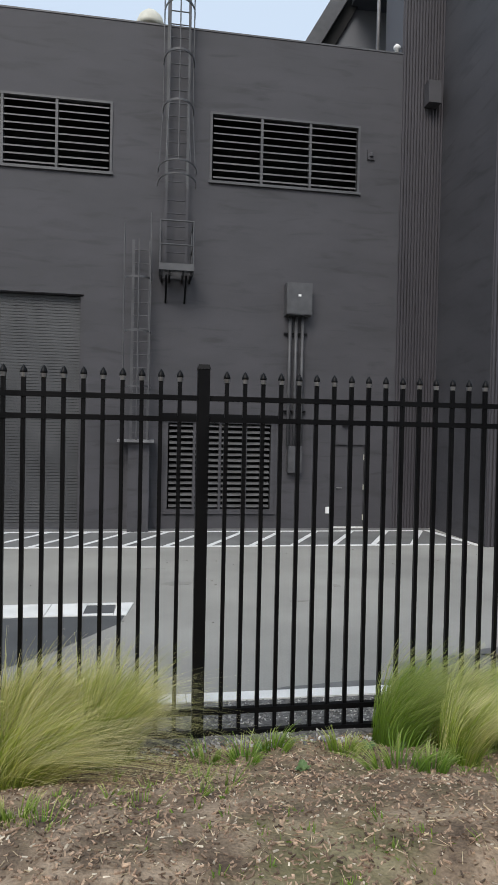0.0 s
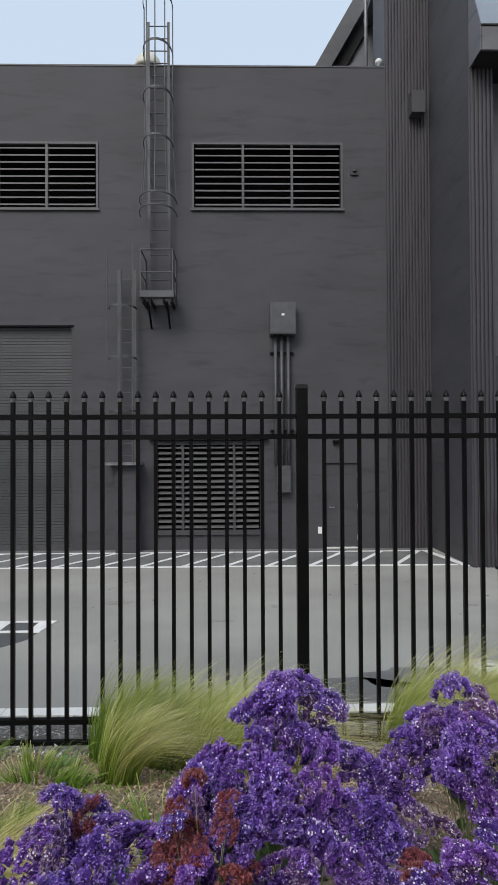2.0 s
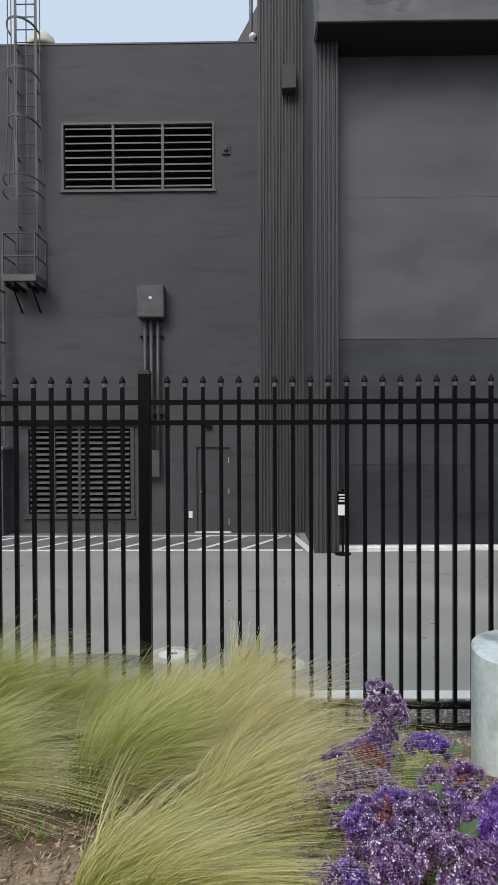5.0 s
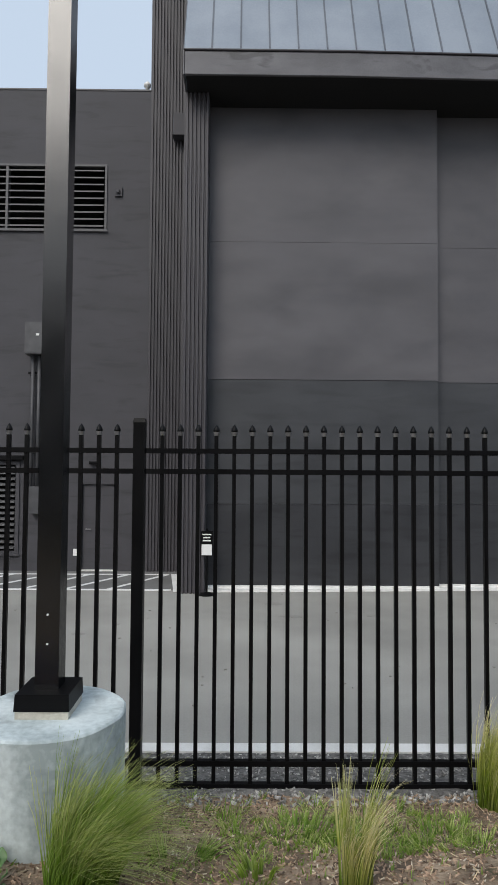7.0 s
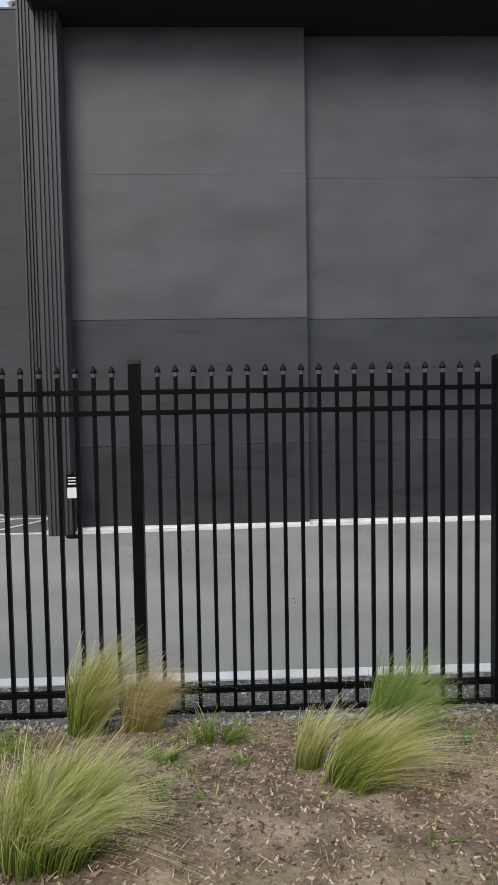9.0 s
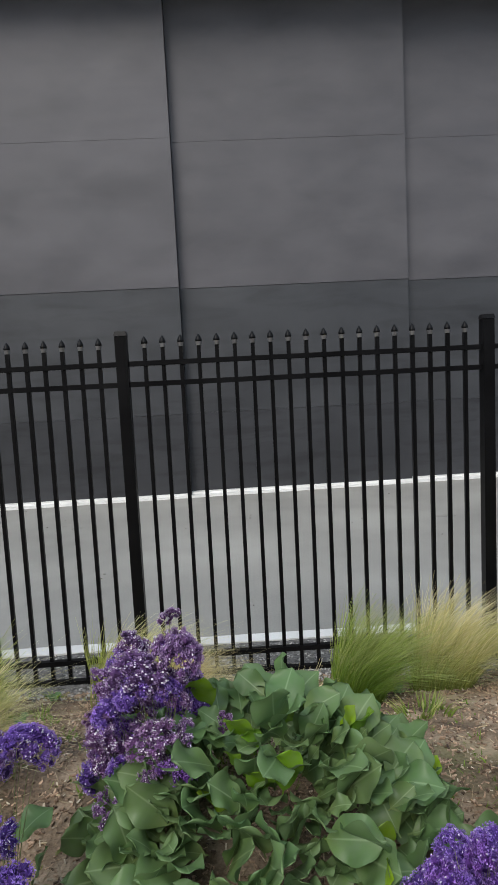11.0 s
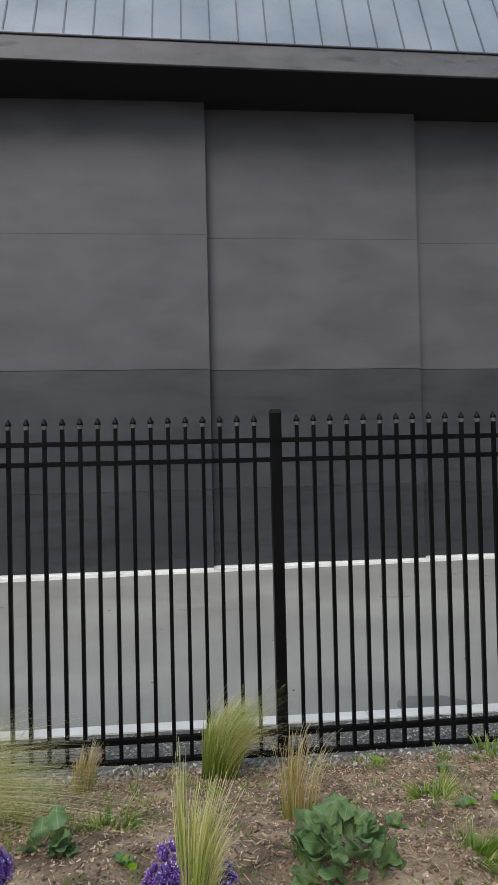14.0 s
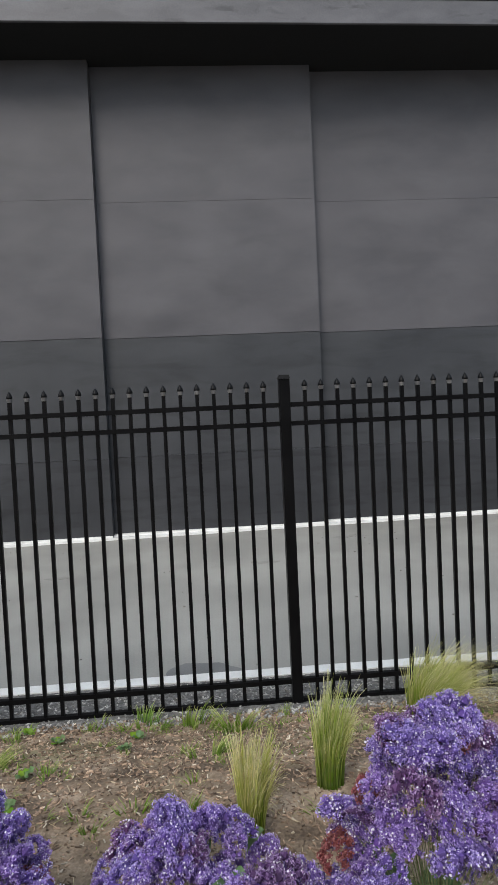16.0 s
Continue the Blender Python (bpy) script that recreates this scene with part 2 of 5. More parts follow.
def bank(x, y):
    """Height of the planted bank in front of the fence."""
    s = min(max(-y / 1.9, 0), 1)
    h = 0.50 * (s * s * (3 - 2 * s) * 0.55 + s * 0.45)
    k = min(1, max(0, -y / 0.4))
    return h + k * (0.05 * noise.noise((x * 0.9, y * 0.9, 0)) + 0.025 * noise.noise((x * 4, y * 4, 3)) + 0.012 * noise.noise((x * 13, y * 13, 7)))


def ground_height(x, y):
    if y > 1.30:
        return LOT - 0.12
    if y > 0.0:
        return -0.27 * min(1, y / 1.05) - (0.25 if y > 1.2 else 0)
    if -6 < y and -14 < x < 34:
        return bank(x, y)
    return 0.5


def lines(*spans):
    out = []
    for a, b, step in spans:
        n = max(1, round((b - a) / step))
        out += [a + (b - a) * i / n for i in range(n)]
    return out + [spans[-1][1]]


gx = lines((-400, -14, 60), (-14, -4, 0.5), (-4, 24, 0.07), (24, 34, 0.5), (34, 400, 60))
gy = lines((-400, -6, 60), (-6, -2.6, 0.3), (-2.6, 0.0, 0.06), (0.0, 1.2, 0.15), (1.2, 1.32, 0.06), (1.32, 400, 80))
verts = [(x, y, ground_height(x, y)) for y in gy for x in gx]
nx = len(gx)
faces = [(j * nx + i, j * nx + i + 1, (j + 1) * nx + i + 1, (j + 1) * nx + i) for j in range(len(gy) - 1) for i in range(nx - 1)]
gme = bpy.data.meshes.new("ground")
gme.from_pydata(verts, [], faces)
gme.materials.append(M_MULCH)
gme.shade_smooth()
tagged(new("ground", gme), "brown bark mulch bank sloping to the fence", "ground", "", "structure")

bm = bmesh.new()
box(bm, -70, 90, 1.272, 40, LOT - 0.11, LOT)
lot = solid("parking_lot", bm, M_LOT, "pale grey concrete parking lot with faint stains", "parking lot")

bm = bmesh.new()
x = -30.0
while x < 50:
    box(bm, x + 0.004, x + 2.996, 1.11, 1.268, -0.42, -0.25)
    x += 3.0
bevel(bm, 0.02, 2)
solid("kerb", bm, M_KERB, "pale concrete kerb along the edge of the parking lot", "kerb")

# gravel strip along the fence
gxs, gys = lines((-8, 30, 0.1)), lines((-0.16, 1.1, 0.07))
verts = [(x, y + (0.10 * noise.noise((x * 1.3, 0, 9)) if y < -0.1 else 0), ground_height(x, min(y, 1.1)) + (0.012 + 0.012 * noise.noise((x * 9, y * 9, 5)) if y > -0.1 else 0.004 - 0.02)) for y in gys for x in gxs]
nx = len(gxs)
faces = [(j * nx + i, j * nx + i + 1, (j + 1) * nx + i + 1, (j + 1) * nx + i) for j in range(len(gys) - 1) for i in range(nx - 1)]
gme = bpy.data.meshes.new("gravel_strip")
gme.from_pydata(verts, [], faces)
gme.materials.append(M_GRAVEL)
tagged(new("gravel_strip", gme), "grey crushed gravel strip under the fence", "gravel", "", "structure")

# plain unseen backdrop behind the walk; stands for the dark mass the pole reflects
bm = bmesh.new()
box(bm, -70, 90, -16.5, -15.5, 0.3, 7.0)
solid("backdrop_behind", bm, M_WALL, "plain unseen dark backdrop behind the walk", "wall")

# ---- left building ----
WY = 10.95
LOUV = [(-5.02, -1.33, 7.84, 9.50), (0.93, 4.62, 7.84, 9.50)]
LOWL = (-0.02, 2.64, -0.02, 2.22)
ROLL = (-6.40, -1.92, -0.39, 5.04)
DOOR = (4.10, 4.98, -0.38, 1.72)
bm = bmesh.new()
wall_mesh(bm, -45, 5.66, LOT - 0.1, 11.36, WY, WY + 0.3, LOUV + [LOWL, ROLL, DOOR])
wall_left = solid("wall_left_building", bm, M_WALL, "dark grey stucco wall of an industrial building", "wall")
bm = bmesh.new()
box(bm, -45, 5.66, WY + 0.3, 24, 10.6, 10.8)
solid("roof_left_building", bm, M_SOFFIT, "flat roof behind the parapet", "roof")
bm = bmesh.new()
box(bm, -45.0, 5.66, WY - 0.015, WY + 0.33, 11.362, 11.40)
bevel(bm, 0.008)
solid("trim_parapet", bm, M_STEEL, "thin dark metal coping along the parapet", "coping")
# added black sheet stands in for the unlit interior behind the openings
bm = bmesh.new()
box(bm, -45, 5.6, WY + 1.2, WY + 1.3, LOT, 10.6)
solid("vent_backing", bm, M_DARK, "black sheet standing in for the dark interior behind the vents", "wall")


def louver(name, h, bays, blades, frame_w, label, blade_mat, tilt=0.055, frame_mat=None):
    frame_mat = frame_mat or M_STEEL
    t = thing(name, label, "louver vent", "louver vents", at=((h[0] + h[1]) / 2, WY, h[2]))
    ox, oz = (h[0] + h[1]) / 2, h[2]
    w, hh = h[1] - h[0], h[3] - h[2]
    bm = bmesh.new()
    for a, b, c, d in ((-w / 2, w / 2, hh - frame_w, hh), (-w / 2, w / 2, 0, frame_w), (-w / 2, -w / 2 + frame_w, frame_w, hh - frame_w), (w / 2 - frame_w, w / 2, frame_w, hh - frame_w)):
        box(bm, a, b, -0.03, 0.16, c, d)
    box(bm, -w / 2 - 0.03, w / 2 + 0.03, -0.06, -0.031, -0.02, 0.03)
    part("frame", bm, frame_mat, t)
    iw = (w - 2 * frame_w) / bays
    for i in range(1, bays):
        bm = bmesh.new()
        box(bm, -w / 2 + frame_w + i * iw - 0.03, -w / 2 + frame_w + i * iw + 0.03, -0.02, 0.15, frame_w, hh - frame_w)
        part("mullion", bm, frame_mat, t)
    bm = bmesh.new()
    pitch = (hh - 2 * frame_w) / blades
    pts = [(-0.005, 0.0), (0.12, tilt + 0.03), (0.12, tilt + 0.037), (-0.005, 0.03)]
    ends = [[bm.verts.new((sx * (iw / 2 - 0.031), py, pz)) for py, pz in pts] for sx in (-1, 1)]
    for i in range(4):
        bm.faces.new((ends[0][i], ends[0][(i + 1) % 4], ends[1][(i + 1) % 4], ends[1][i]))
    bm.faces.new(ends[0][::-1])
    bm.faces.new(ends[1])
    bmesh.ops.recalc_face_normals(bm, faces=bm.faces[:])
    me = mesh_of("slat", bm, blade_mat)
    for i in range(bays):
        for k in range(blades):
            share("slat", me, t, (-w / 2 + frame_w + (i + 0.5) * iw, 0.0, frame_w + (k + 0.35) * pitch))
    return t


for h in LOUV:
    louver("louver_vent", h, 3, 9, 0.055, "wide grey metal louver vent high on a dark wall", M_LOUVER)
t = louver("louver_vent", LOWL, 4, 15, 0.09, "large grey louvered intake panel at ground level", M_LOUVER, 0.03, M_WALL)
bm = bmesh.new()
v = box(bm, -1.44, 1.44, -0.16, 0.0, 2.27, 2.37)
bevel(bm, 0.01)
part("hood", bm, M_BLACK, t, "dark metal drip hood")

# roller shutter
t = thing("roller_shutter", "dark grey closed roller shutter in a dark wall", "shutter", at=((ROLL[0] + ROLL[1]) / 2, WY + 0.22, ROLL[2]))
w = ROLL[1] - ROLL[0]
bm = bmesh.new()
box(bm, -w / 2, w / 2, 0, 0.02, 0, 0.062)
box(bm, -w / 2, w / 2, -0.004, -0.0005, 0.006, 0.056)
me = mesh_of("slat", bm, M_SHUTTER)
nslat = 77
for i in range(nslat):
    share("slat", me, t, (0, 0, 0.12 + i * 0.0688))
bm = bmesh.new()
box(bm, -w / 2, w / 2, -0.02, 0.03, 0.0, 0.115)
part("bottom_bar", bm, M_STEEL, t)
for sx in (-1, 1):
    bm = bmesh.new()
    box(bm, sx * (w / 2 - 0.04) - 0.04, sx * (w / 2 - 0.04) + 0.04, -0.16, -0.03, 0, 5.4)
    part("guide_rail", bm, M_WALL, t)

# man door
t = thing("door_1", "dark grey steel service door, closed", "door", "", "structure", at=((DOOR[0] + DOOR[1]) / 2, WY + 0.05, DOOR[2]))
w, hh = DOOR[1] - DOOR[0], DOOR[3] - DOOR[2]
bm = bmesh.new()
box(bm, -w / 2 + 0.05, w / 2 - 0.05, 0, 0.045, 0.02, hh - 0.05)
bevel(bm, 0.004)
part("leaf", bm, M_WALL, t)
bm = bmesh.new()
for a, b, c, d in ((-w / 2, -w / 2 + 0.046, 0, hh), (w / 2 - 0.046, w / 2, 0, hh), (-w / 2 + 0.046, w / 2 - 0.046, hh - 0.046, hh)):
    box(bm, a, b, -0.06, 0.06, c, d)
part("door_frame", bm, M_WALL, t)
bm = bmesh.new()
tube(bm, (-0.30, -0.06, 0.98), (-0.18, -0.06, 0.98), 0.012)
tube(bm, (-0.30, 0.0, 0.98), (-0.30, -0.065, 0.98), 0.014)
part("door_handle", bm, M_STEEL_LT, t, "bright metal lever handle")
bm = bmesh.new()
box(bm, -w / 2, w / 2, -0.12, 0.0, -0.01, 0.015)
part("threshold", bm, M_KERB, t, "pale threshold plate")
for z in (0.25, 1.0, 1.75):
    bm = bmesh.new()
    tube(bm, (w / 2 - 0.048, -0.012, z - 0.07), (w / 2 - 0.048, -0.012, z + 0.07), 0.014)
    part("hinge", bm, M_CREAM, t, "bright worn hinge")
bm = bmesh.new()
box(bm, -0.10, 0.10, -0.12, -0.0, 0, 0.07)
bevel(bm, 0.02, 2)
ob = part("wall_lamp", bm, M_BLACK, None, at=(4.42, WY, 2.15))
tagged(ob, "small dark lamp hood above the service door", "wall lamp")
bm = bmesh.new()
box(bm, -0.045, 0.045, -0.03, 0.0, -0.08, 0.08)
bevel(bm, 0.006)
tagged(part("socket_cover", bm, M_WHITE, None, at=(4.00, WY, 0.05)), "small white outlet cover low on the wall", "outlet cover")

# electrical box with conduits
t = thing("electrical_box", "grey electrical cabinet with three conduits on a dark wall", "electrical box", at=(3.11, WY, 4.76))
bm = bmesh.new()
box(bm, -0.31, 0.31, -0.34, 0.0, 0.0, 0.76)
bevel(bm, 0.012)
part("cabinet", bm, M_STEEL, t)
bm = bmesh.new()
box(bm, -0.29, 0.29, -0.355, -0.341, 0.02, 0.74)
bevel(bm, 0.004)
door = part("cover", bm, M_STEEL, t)
bm = bmesh.new()
box(bm, -0.035, 0.035, -0.362, -0.356, 0.43, 0.48)
part("sticker", bm, M_WHITE, door, "small white sticker")
for dx in (-0.17, -0.02, 0.14):
    bm = bmesh.new()
    tube(bm, (dx, -0.12, -3.15), (dx, -0.12, 0.0), 0.042, n=10)
    part("conduit", bm, M_STEEL, t, smooth=True)
for z in (-0.42, -2.3):
    bm = bmesh.new()
    box(bm, -0.30, 0.27, -0.075, 0.0, z - 0.025, z + 0.025)
    part("strut", bm, M_BLACK, t)
bm = bmesh.new()
box(bm, -0.16, 0.17, -0.22, 0.0, -3.78, -3.14)
bevel(bm, 0.012)
part("pull_box", bm, M_STEEL, t)
bm = bmesh.new()
box(bm, -0.09, 0.09, -0.05, 0, -0.12, 0.12)
bevel(bm, 0.01)
lathe(bm, [(0.05, 0), (0.05, 0.06), (0.03, 0.09)], 10, (0, -0.06, -0.05))
tagged(part("wall_alarm", bm, M_WALL, None, at=(4.90, WY, 8.82)), "small grey alarm device beside the vent", "alarm")


# roof access: caged ladder, platform, lower ladder
def ladder(t, x0, x1, y, z0, z1, mat, step=0.3):
    for x in (x0, x1):
        bm = bmesh.new()
        box(bm, x - 0.03, x + 0.03, y - 0.012, y + 0.012, z0, z1)
        part("stile", bm, mat, t)
    bm = bmesh.new()
    tube(bm, (x0, 0, 0), (x1, 0, 0), 0.013, n=6)
    me = mesh_of("rung", bm, mat)
    z = z0 + 0.15
    while z < z1 - 0.05:
        share("rung", me, t, (0, y, z))
        z += step


def hoop_pts(cx, y, half, depth, n=14):
    out = []
    for i in range(n + 1):
        a = math.pi * i / n
        out.append((cx - half * math.cos(a), y - depth * math.sin(a) ** 0.8))
    return out


def hoop(t, cx, y, half, depth, z, hgt, mat, name="hoop"):
    bm = bmesh.new()
    pts = hoop_pts(cx, y, half, depth)
    rings = []
    for k, (px, py) in enumerate(pts):
        (ax, ay), (bx, by) = pts[max(k - 1, 0)], pts[min(k + 1, len(pts) - 1)]
        n = Vector((-(by - ay), bx - ax, 0)).normalized() * 0.008
        rings.append([bm.verts.new(c) for c in ((px - n.x, py - n.y, z), (px + n.x, py + n.y, z), (px + n.x, py + n.y, z + hgt), (px - n.x, py - n.y, z + hgt))])
    for lo, hi in zip(rings, rings[1:]):
        for k in range(4):
            bm.faces.new((lo[k], lo[(k + 1) % 4], hi[(k + 1) % 4], hi[k]))
    bm.faces.new(rings[0])
    bm.faces.new(rings[-1][::-1])
    bmesh.ops.recalc_face_normals(bm, faces=bm.faces[:])
    part(name, bm, mat, t)


t = thing("roof_ladder", "grey steel caged ladder running up over the parapet", "ladder", at=(0, 0, 0))
LC, LY = 0.16, WY - 0.22
ladder(t, LC - 0.24, LC + 0.24, LY, 5.62, 7.55, M_WALL)
ladder(t, LC - 0.24, LC + 0.24, LY, 7.551, 12.3, M_SHUTTER)
for z in (7.0, 8.6, 10.2, 11.2):
    for s in (-1, 1):
        bm = bmesh.new()
        box(bm, LC + s * 0.24 - 0.01, LC + s * 0.24 + 0.01, LY, WY, z - 0.025, z + 0.025)
        part("bracket", bm, M_SHUTTER, t)
for z in (9.25, 10.35, 11.45, 12.62):
    hoop(t, LC, LY, 0.35, 0.66, z, 0.05, M_STEEL)
for z in (7.58, 7.88):
    hoop(t, LC, LY, 0.44, 0.80, z, 0.03, M_SHUTTER, "flare_hoop")
for i in (0, 4, 7, 10, 14):
    top, low = hoop_pts(LC, LY, 0.342, 0.652)[i], hoop_pts(LC, LY, 0.43, 0.79)[i]
    bm = bmesh.new()
    tube(bm, (*low, 7.9), (*top, 9.28), 0.014, n=6)
    tube(bm, (*top, 9.28), (*top, 12.66), 0.014, n=6)
    part("cage_bar", bm, M_STEEL, t)

t = thing("access_platform", "small grey steel ladder platform with guard rails on the wall", "platform", at=(0, 0, 0))
PX0, PX1, PY0, PZ = -0.22, 0.56, 10.18, 5.55
bm = bmesh.new()
for i in range(9):
    y = PY0 + 0.02 + i * 0.085
    box(bm, PX0 + 0.02, PX1 - 0.02, y, y + 0.03, PZ - 0.03, PZ)
part("grating", bm, M_STEEL, t)
bm = bmesh.new()
for a in ((PX0, PX1, PY0 - 0.02, PY0), (PX0, PX0 + 0.02, PY0, WY), (PX1 - 0.02, PX1, PY0, WY)):
    box(bm, *a, PZ - 0.02, PZ + 0.13)
part("toe_board", bm, M_STEEL, t)
# black joists added to darken the underside of the platform
for x in (PX0 + 0.04, PX0 + 0.22, PX1 - 0.26, PX1 - 0.08):
    bm = bmesh.new()
    box(bm, x, x + 0.04, PY0 + 0.02, WY, PZ - 0.13, PZ - 0.03)
    part("joist", bm, M_BLACK, t)
for x in (PX0 + 0.02, PX1 - 0.02):
    for y in (PY0, WY - 0.03):
        bm = bmesh.new()
        tube(bm, (x, y, PZ), (x, y, PZ + 1.1), 0.02, n=6)
        part("post", bm, M_STEEL, t)
    for z in (0.55, 1.08):
        bm = bmesh.new()
        tube(bm, (x, PY0, PZ + z), (x, WY, PZ + z), 0.018, n=6)
        part("side_rail", bm, M_STEEL, t)
    bm = bmesh.new()
    tube(bm, (x * 0.6 + 0.07, PY0 + 0.15, PZ - 0.1), (x * 0.6 + 0.07, WY, PZ - 0.60), 0.025, n=6)
    part("brace", bm, M_BLACK, t)
for z in (0.55, 1.08):
    bm = bmesh.new()
    tube(bm, (PX0, PY0, PZ + z), (PX1, PY0, PZ + z), 0.02, n=6)
    part("front_rail", bm, M_STEEL, t)

t = thing("access_ladder", "lower steel ladder with tall guard bars on a base box", "ladder", at=(0, 0, 0))
ladder(t, -0.80, -0.42, WY - 0.25, 1.72, 6.3, M_STEEL)
for x, z1 in ((-0.98, 6.55), (-0.66, 6.2), (-0.40, 6.8)):
    bm = bmesh.new()
    tube(bm, (x, WY - 0.70, 1.72), (x, WY - 0.70, z1), 0.018, n=6)
    part("guard_bar", bm, M_STEEL, t)
for z in (2.9, 4.15, 5.35):
    hoop(t, -0.69, WY - 0.25, 0.32, 0.46, z, 0.045, M_STEEL)
bm = bmesh.new()
box(bm, -1.08, -0.26, WY - 0.72, WY - 0.02, 1.66, 1.72)
part("top_plate", bm, M_STEEL_LT, t)
bm = bmesh.new()
box(bm, -0.84, -0.36, WY - 0.5, WY - 0.02, LOT, 1.658)
bevel(bm, 0.012)
part("base_box", bm, M_WALL, t)

# mushroom vent on the roof
bm = bmesh.new()
lathe(bm, [(0.2, 0), (0.2, 2.35), (0.38, 2.35), (0.40, 2.45), (0.33, 2.65), (0.18, 2.80), (0.05, 2.86)], 20)
tagged(part("roof_vent", bm, M_CREAM, None, smooth=True, at=(-0.55, 14.0, 10.8)), "pale mushroom roof vent behind the parapet", "roof vent")

# ---- right building ----
def corrugated(bm, x0, x1, y, z0, z1, pitch=0.10, depth=0.035, along="x"):
    """A sheet of trapezoid ribs standing upright; runs along x at y, or along y at x."""
    n = max(1, round((x1 - x0) / pitch))
    p = (x1 - x0) / n
    prof = []
    for i in range(n):
        a = x0 + i * p
        prof += [(a, 0), (a + 0.30 * p, 0), (a + 0.42 * p, -depth), (a + 0.88 * p, -depth)]
    prof.append((x1, 0))
    lo = [bm.verts.new((a, y + d, z0) if along == "x" else (y + d, a, z0)) for a, d in prof]
    hi = [bm.verts.new((a, y + d, z1) if along == "x" else (y + d, a, z1)) for a, d in prof]
    for i in range(len(prof) - 1):
        bm.faces.new((lo[i], lo[i + 1], hi[i + 1], hi[i]))


bm = bmesh.new()
box(bm, 5.662, 6.75, WY + 0.01, WY + 1.2, LOT - 0.1, 17.5)
corrugated(bm, 5.662, 6.75, WY, LOT - 0.05, 17.5, 0.078, 0.04)
solid("corrugated_tower", bm, M_CORR, "dark corrugated metal tower between two buildings", "wall")
bm = bmesh.new()
box(bm, 6.752, 7.25, 8.362, 9.6, LOT - 0.1, 9.76)
solid("pier_core", bm, M_WALL, "smooth dark side of the corner pier", "wall")
bm = bmesh.new()
corrugated(bm, 6.752, 7.25, 8.355, LOT - 0.05, 9.76, 0.085)
solid("corrugated_pier", bm, M_CORR, "dark corrugated metal pier at the corner of the building", "wall")
SEAMS = [7.25, 12.06, 16.84, 21.57, 26.3, 31.0, 35.8, 45.0]
PANEL_Y = [8.80, 9.06, 9.31, 9.56, 9.81, 10.06, 10.31]
ROWS = [(LOT - 0.05, 1.35), (1.35, 3.93), (3.93, 6.83), (6.83, 9.765)]
bm = bmesh.new()
box(bm, 7.2, 45, 10.9, 11.1, LOT, 11)
wall_right = solid("wall_right_building", bm, M_DARK, "dark panelled wall of the large building", "wall")
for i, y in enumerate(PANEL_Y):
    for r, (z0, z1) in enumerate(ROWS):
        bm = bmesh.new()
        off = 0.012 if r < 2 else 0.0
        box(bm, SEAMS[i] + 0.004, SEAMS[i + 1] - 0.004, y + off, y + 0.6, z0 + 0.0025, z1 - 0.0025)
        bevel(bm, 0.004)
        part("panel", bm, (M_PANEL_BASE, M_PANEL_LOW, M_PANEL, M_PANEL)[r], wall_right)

EY, EZ0, EZ1, PITCH = 7.75, 9.75, 10.22, 2.3


def recede(bm):
    """The eaves drift back along the building, less than the stepped panels do."""
    for v in bm.verts:
        v.co.y += 0.019 * max(0.0, v.co.x - 10.0)


bm = bmesh.new()
box(bm, 6.80, 45, EY, EY + 0.06, EZ0, EZ1)
bmesh.ops.bisect_plane(bm, geom=bm.verts[:] + bm.edges[:] + bm.faces[:], plane_co=(10, 0, 0), plane_no=(1, 0, 0))
bevel(bm, 0.01)
recede(bm)
solid("trim_fascia", bm, M_FASCIA, "deep grey metal fascia board with dents and marks", "fascia")
# soffit sheet whose black tone carries the shade below the eave
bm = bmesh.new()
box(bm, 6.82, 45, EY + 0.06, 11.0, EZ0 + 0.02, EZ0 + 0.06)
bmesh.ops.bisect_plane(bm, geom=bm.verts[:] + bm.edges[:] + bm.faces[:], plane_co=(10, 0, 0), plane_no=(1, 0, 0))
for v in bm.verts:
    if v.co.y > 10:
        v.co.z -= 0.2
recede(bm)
solid("soffit", bm, M_SOFFIT, "soffit under the eaves, coloured black as deep shade", "soffit")
bm = bmesh.new()
box(bm, 6.79, 45, EY - 0.03, EY + 0.05, EZ1 + 0.002, EZ1 + 0.04)
bmesh.ops.bisect_plane(bm, geom=bm.verts[:] + bm.edges[:] + bm.faces[:], plane_co=(10, 0, 0), plane_no=(1, 0, 0))
bevel(bm, 0.01)
recede(bm)
solid("trim_drip", bm, M_CORR, "dark drip edge above the fascia", "trim")


def roof_z(y):
    return EZ1 + 0.06 + (y - EY) * PITCH


roof = thing("roof_right_building", "blue grey standing seam metal roof", "roof", "", "structure")
SEAM_P = 0.566
pans = round((45 - 6.78) / SEAM_P)
YR = 11.2
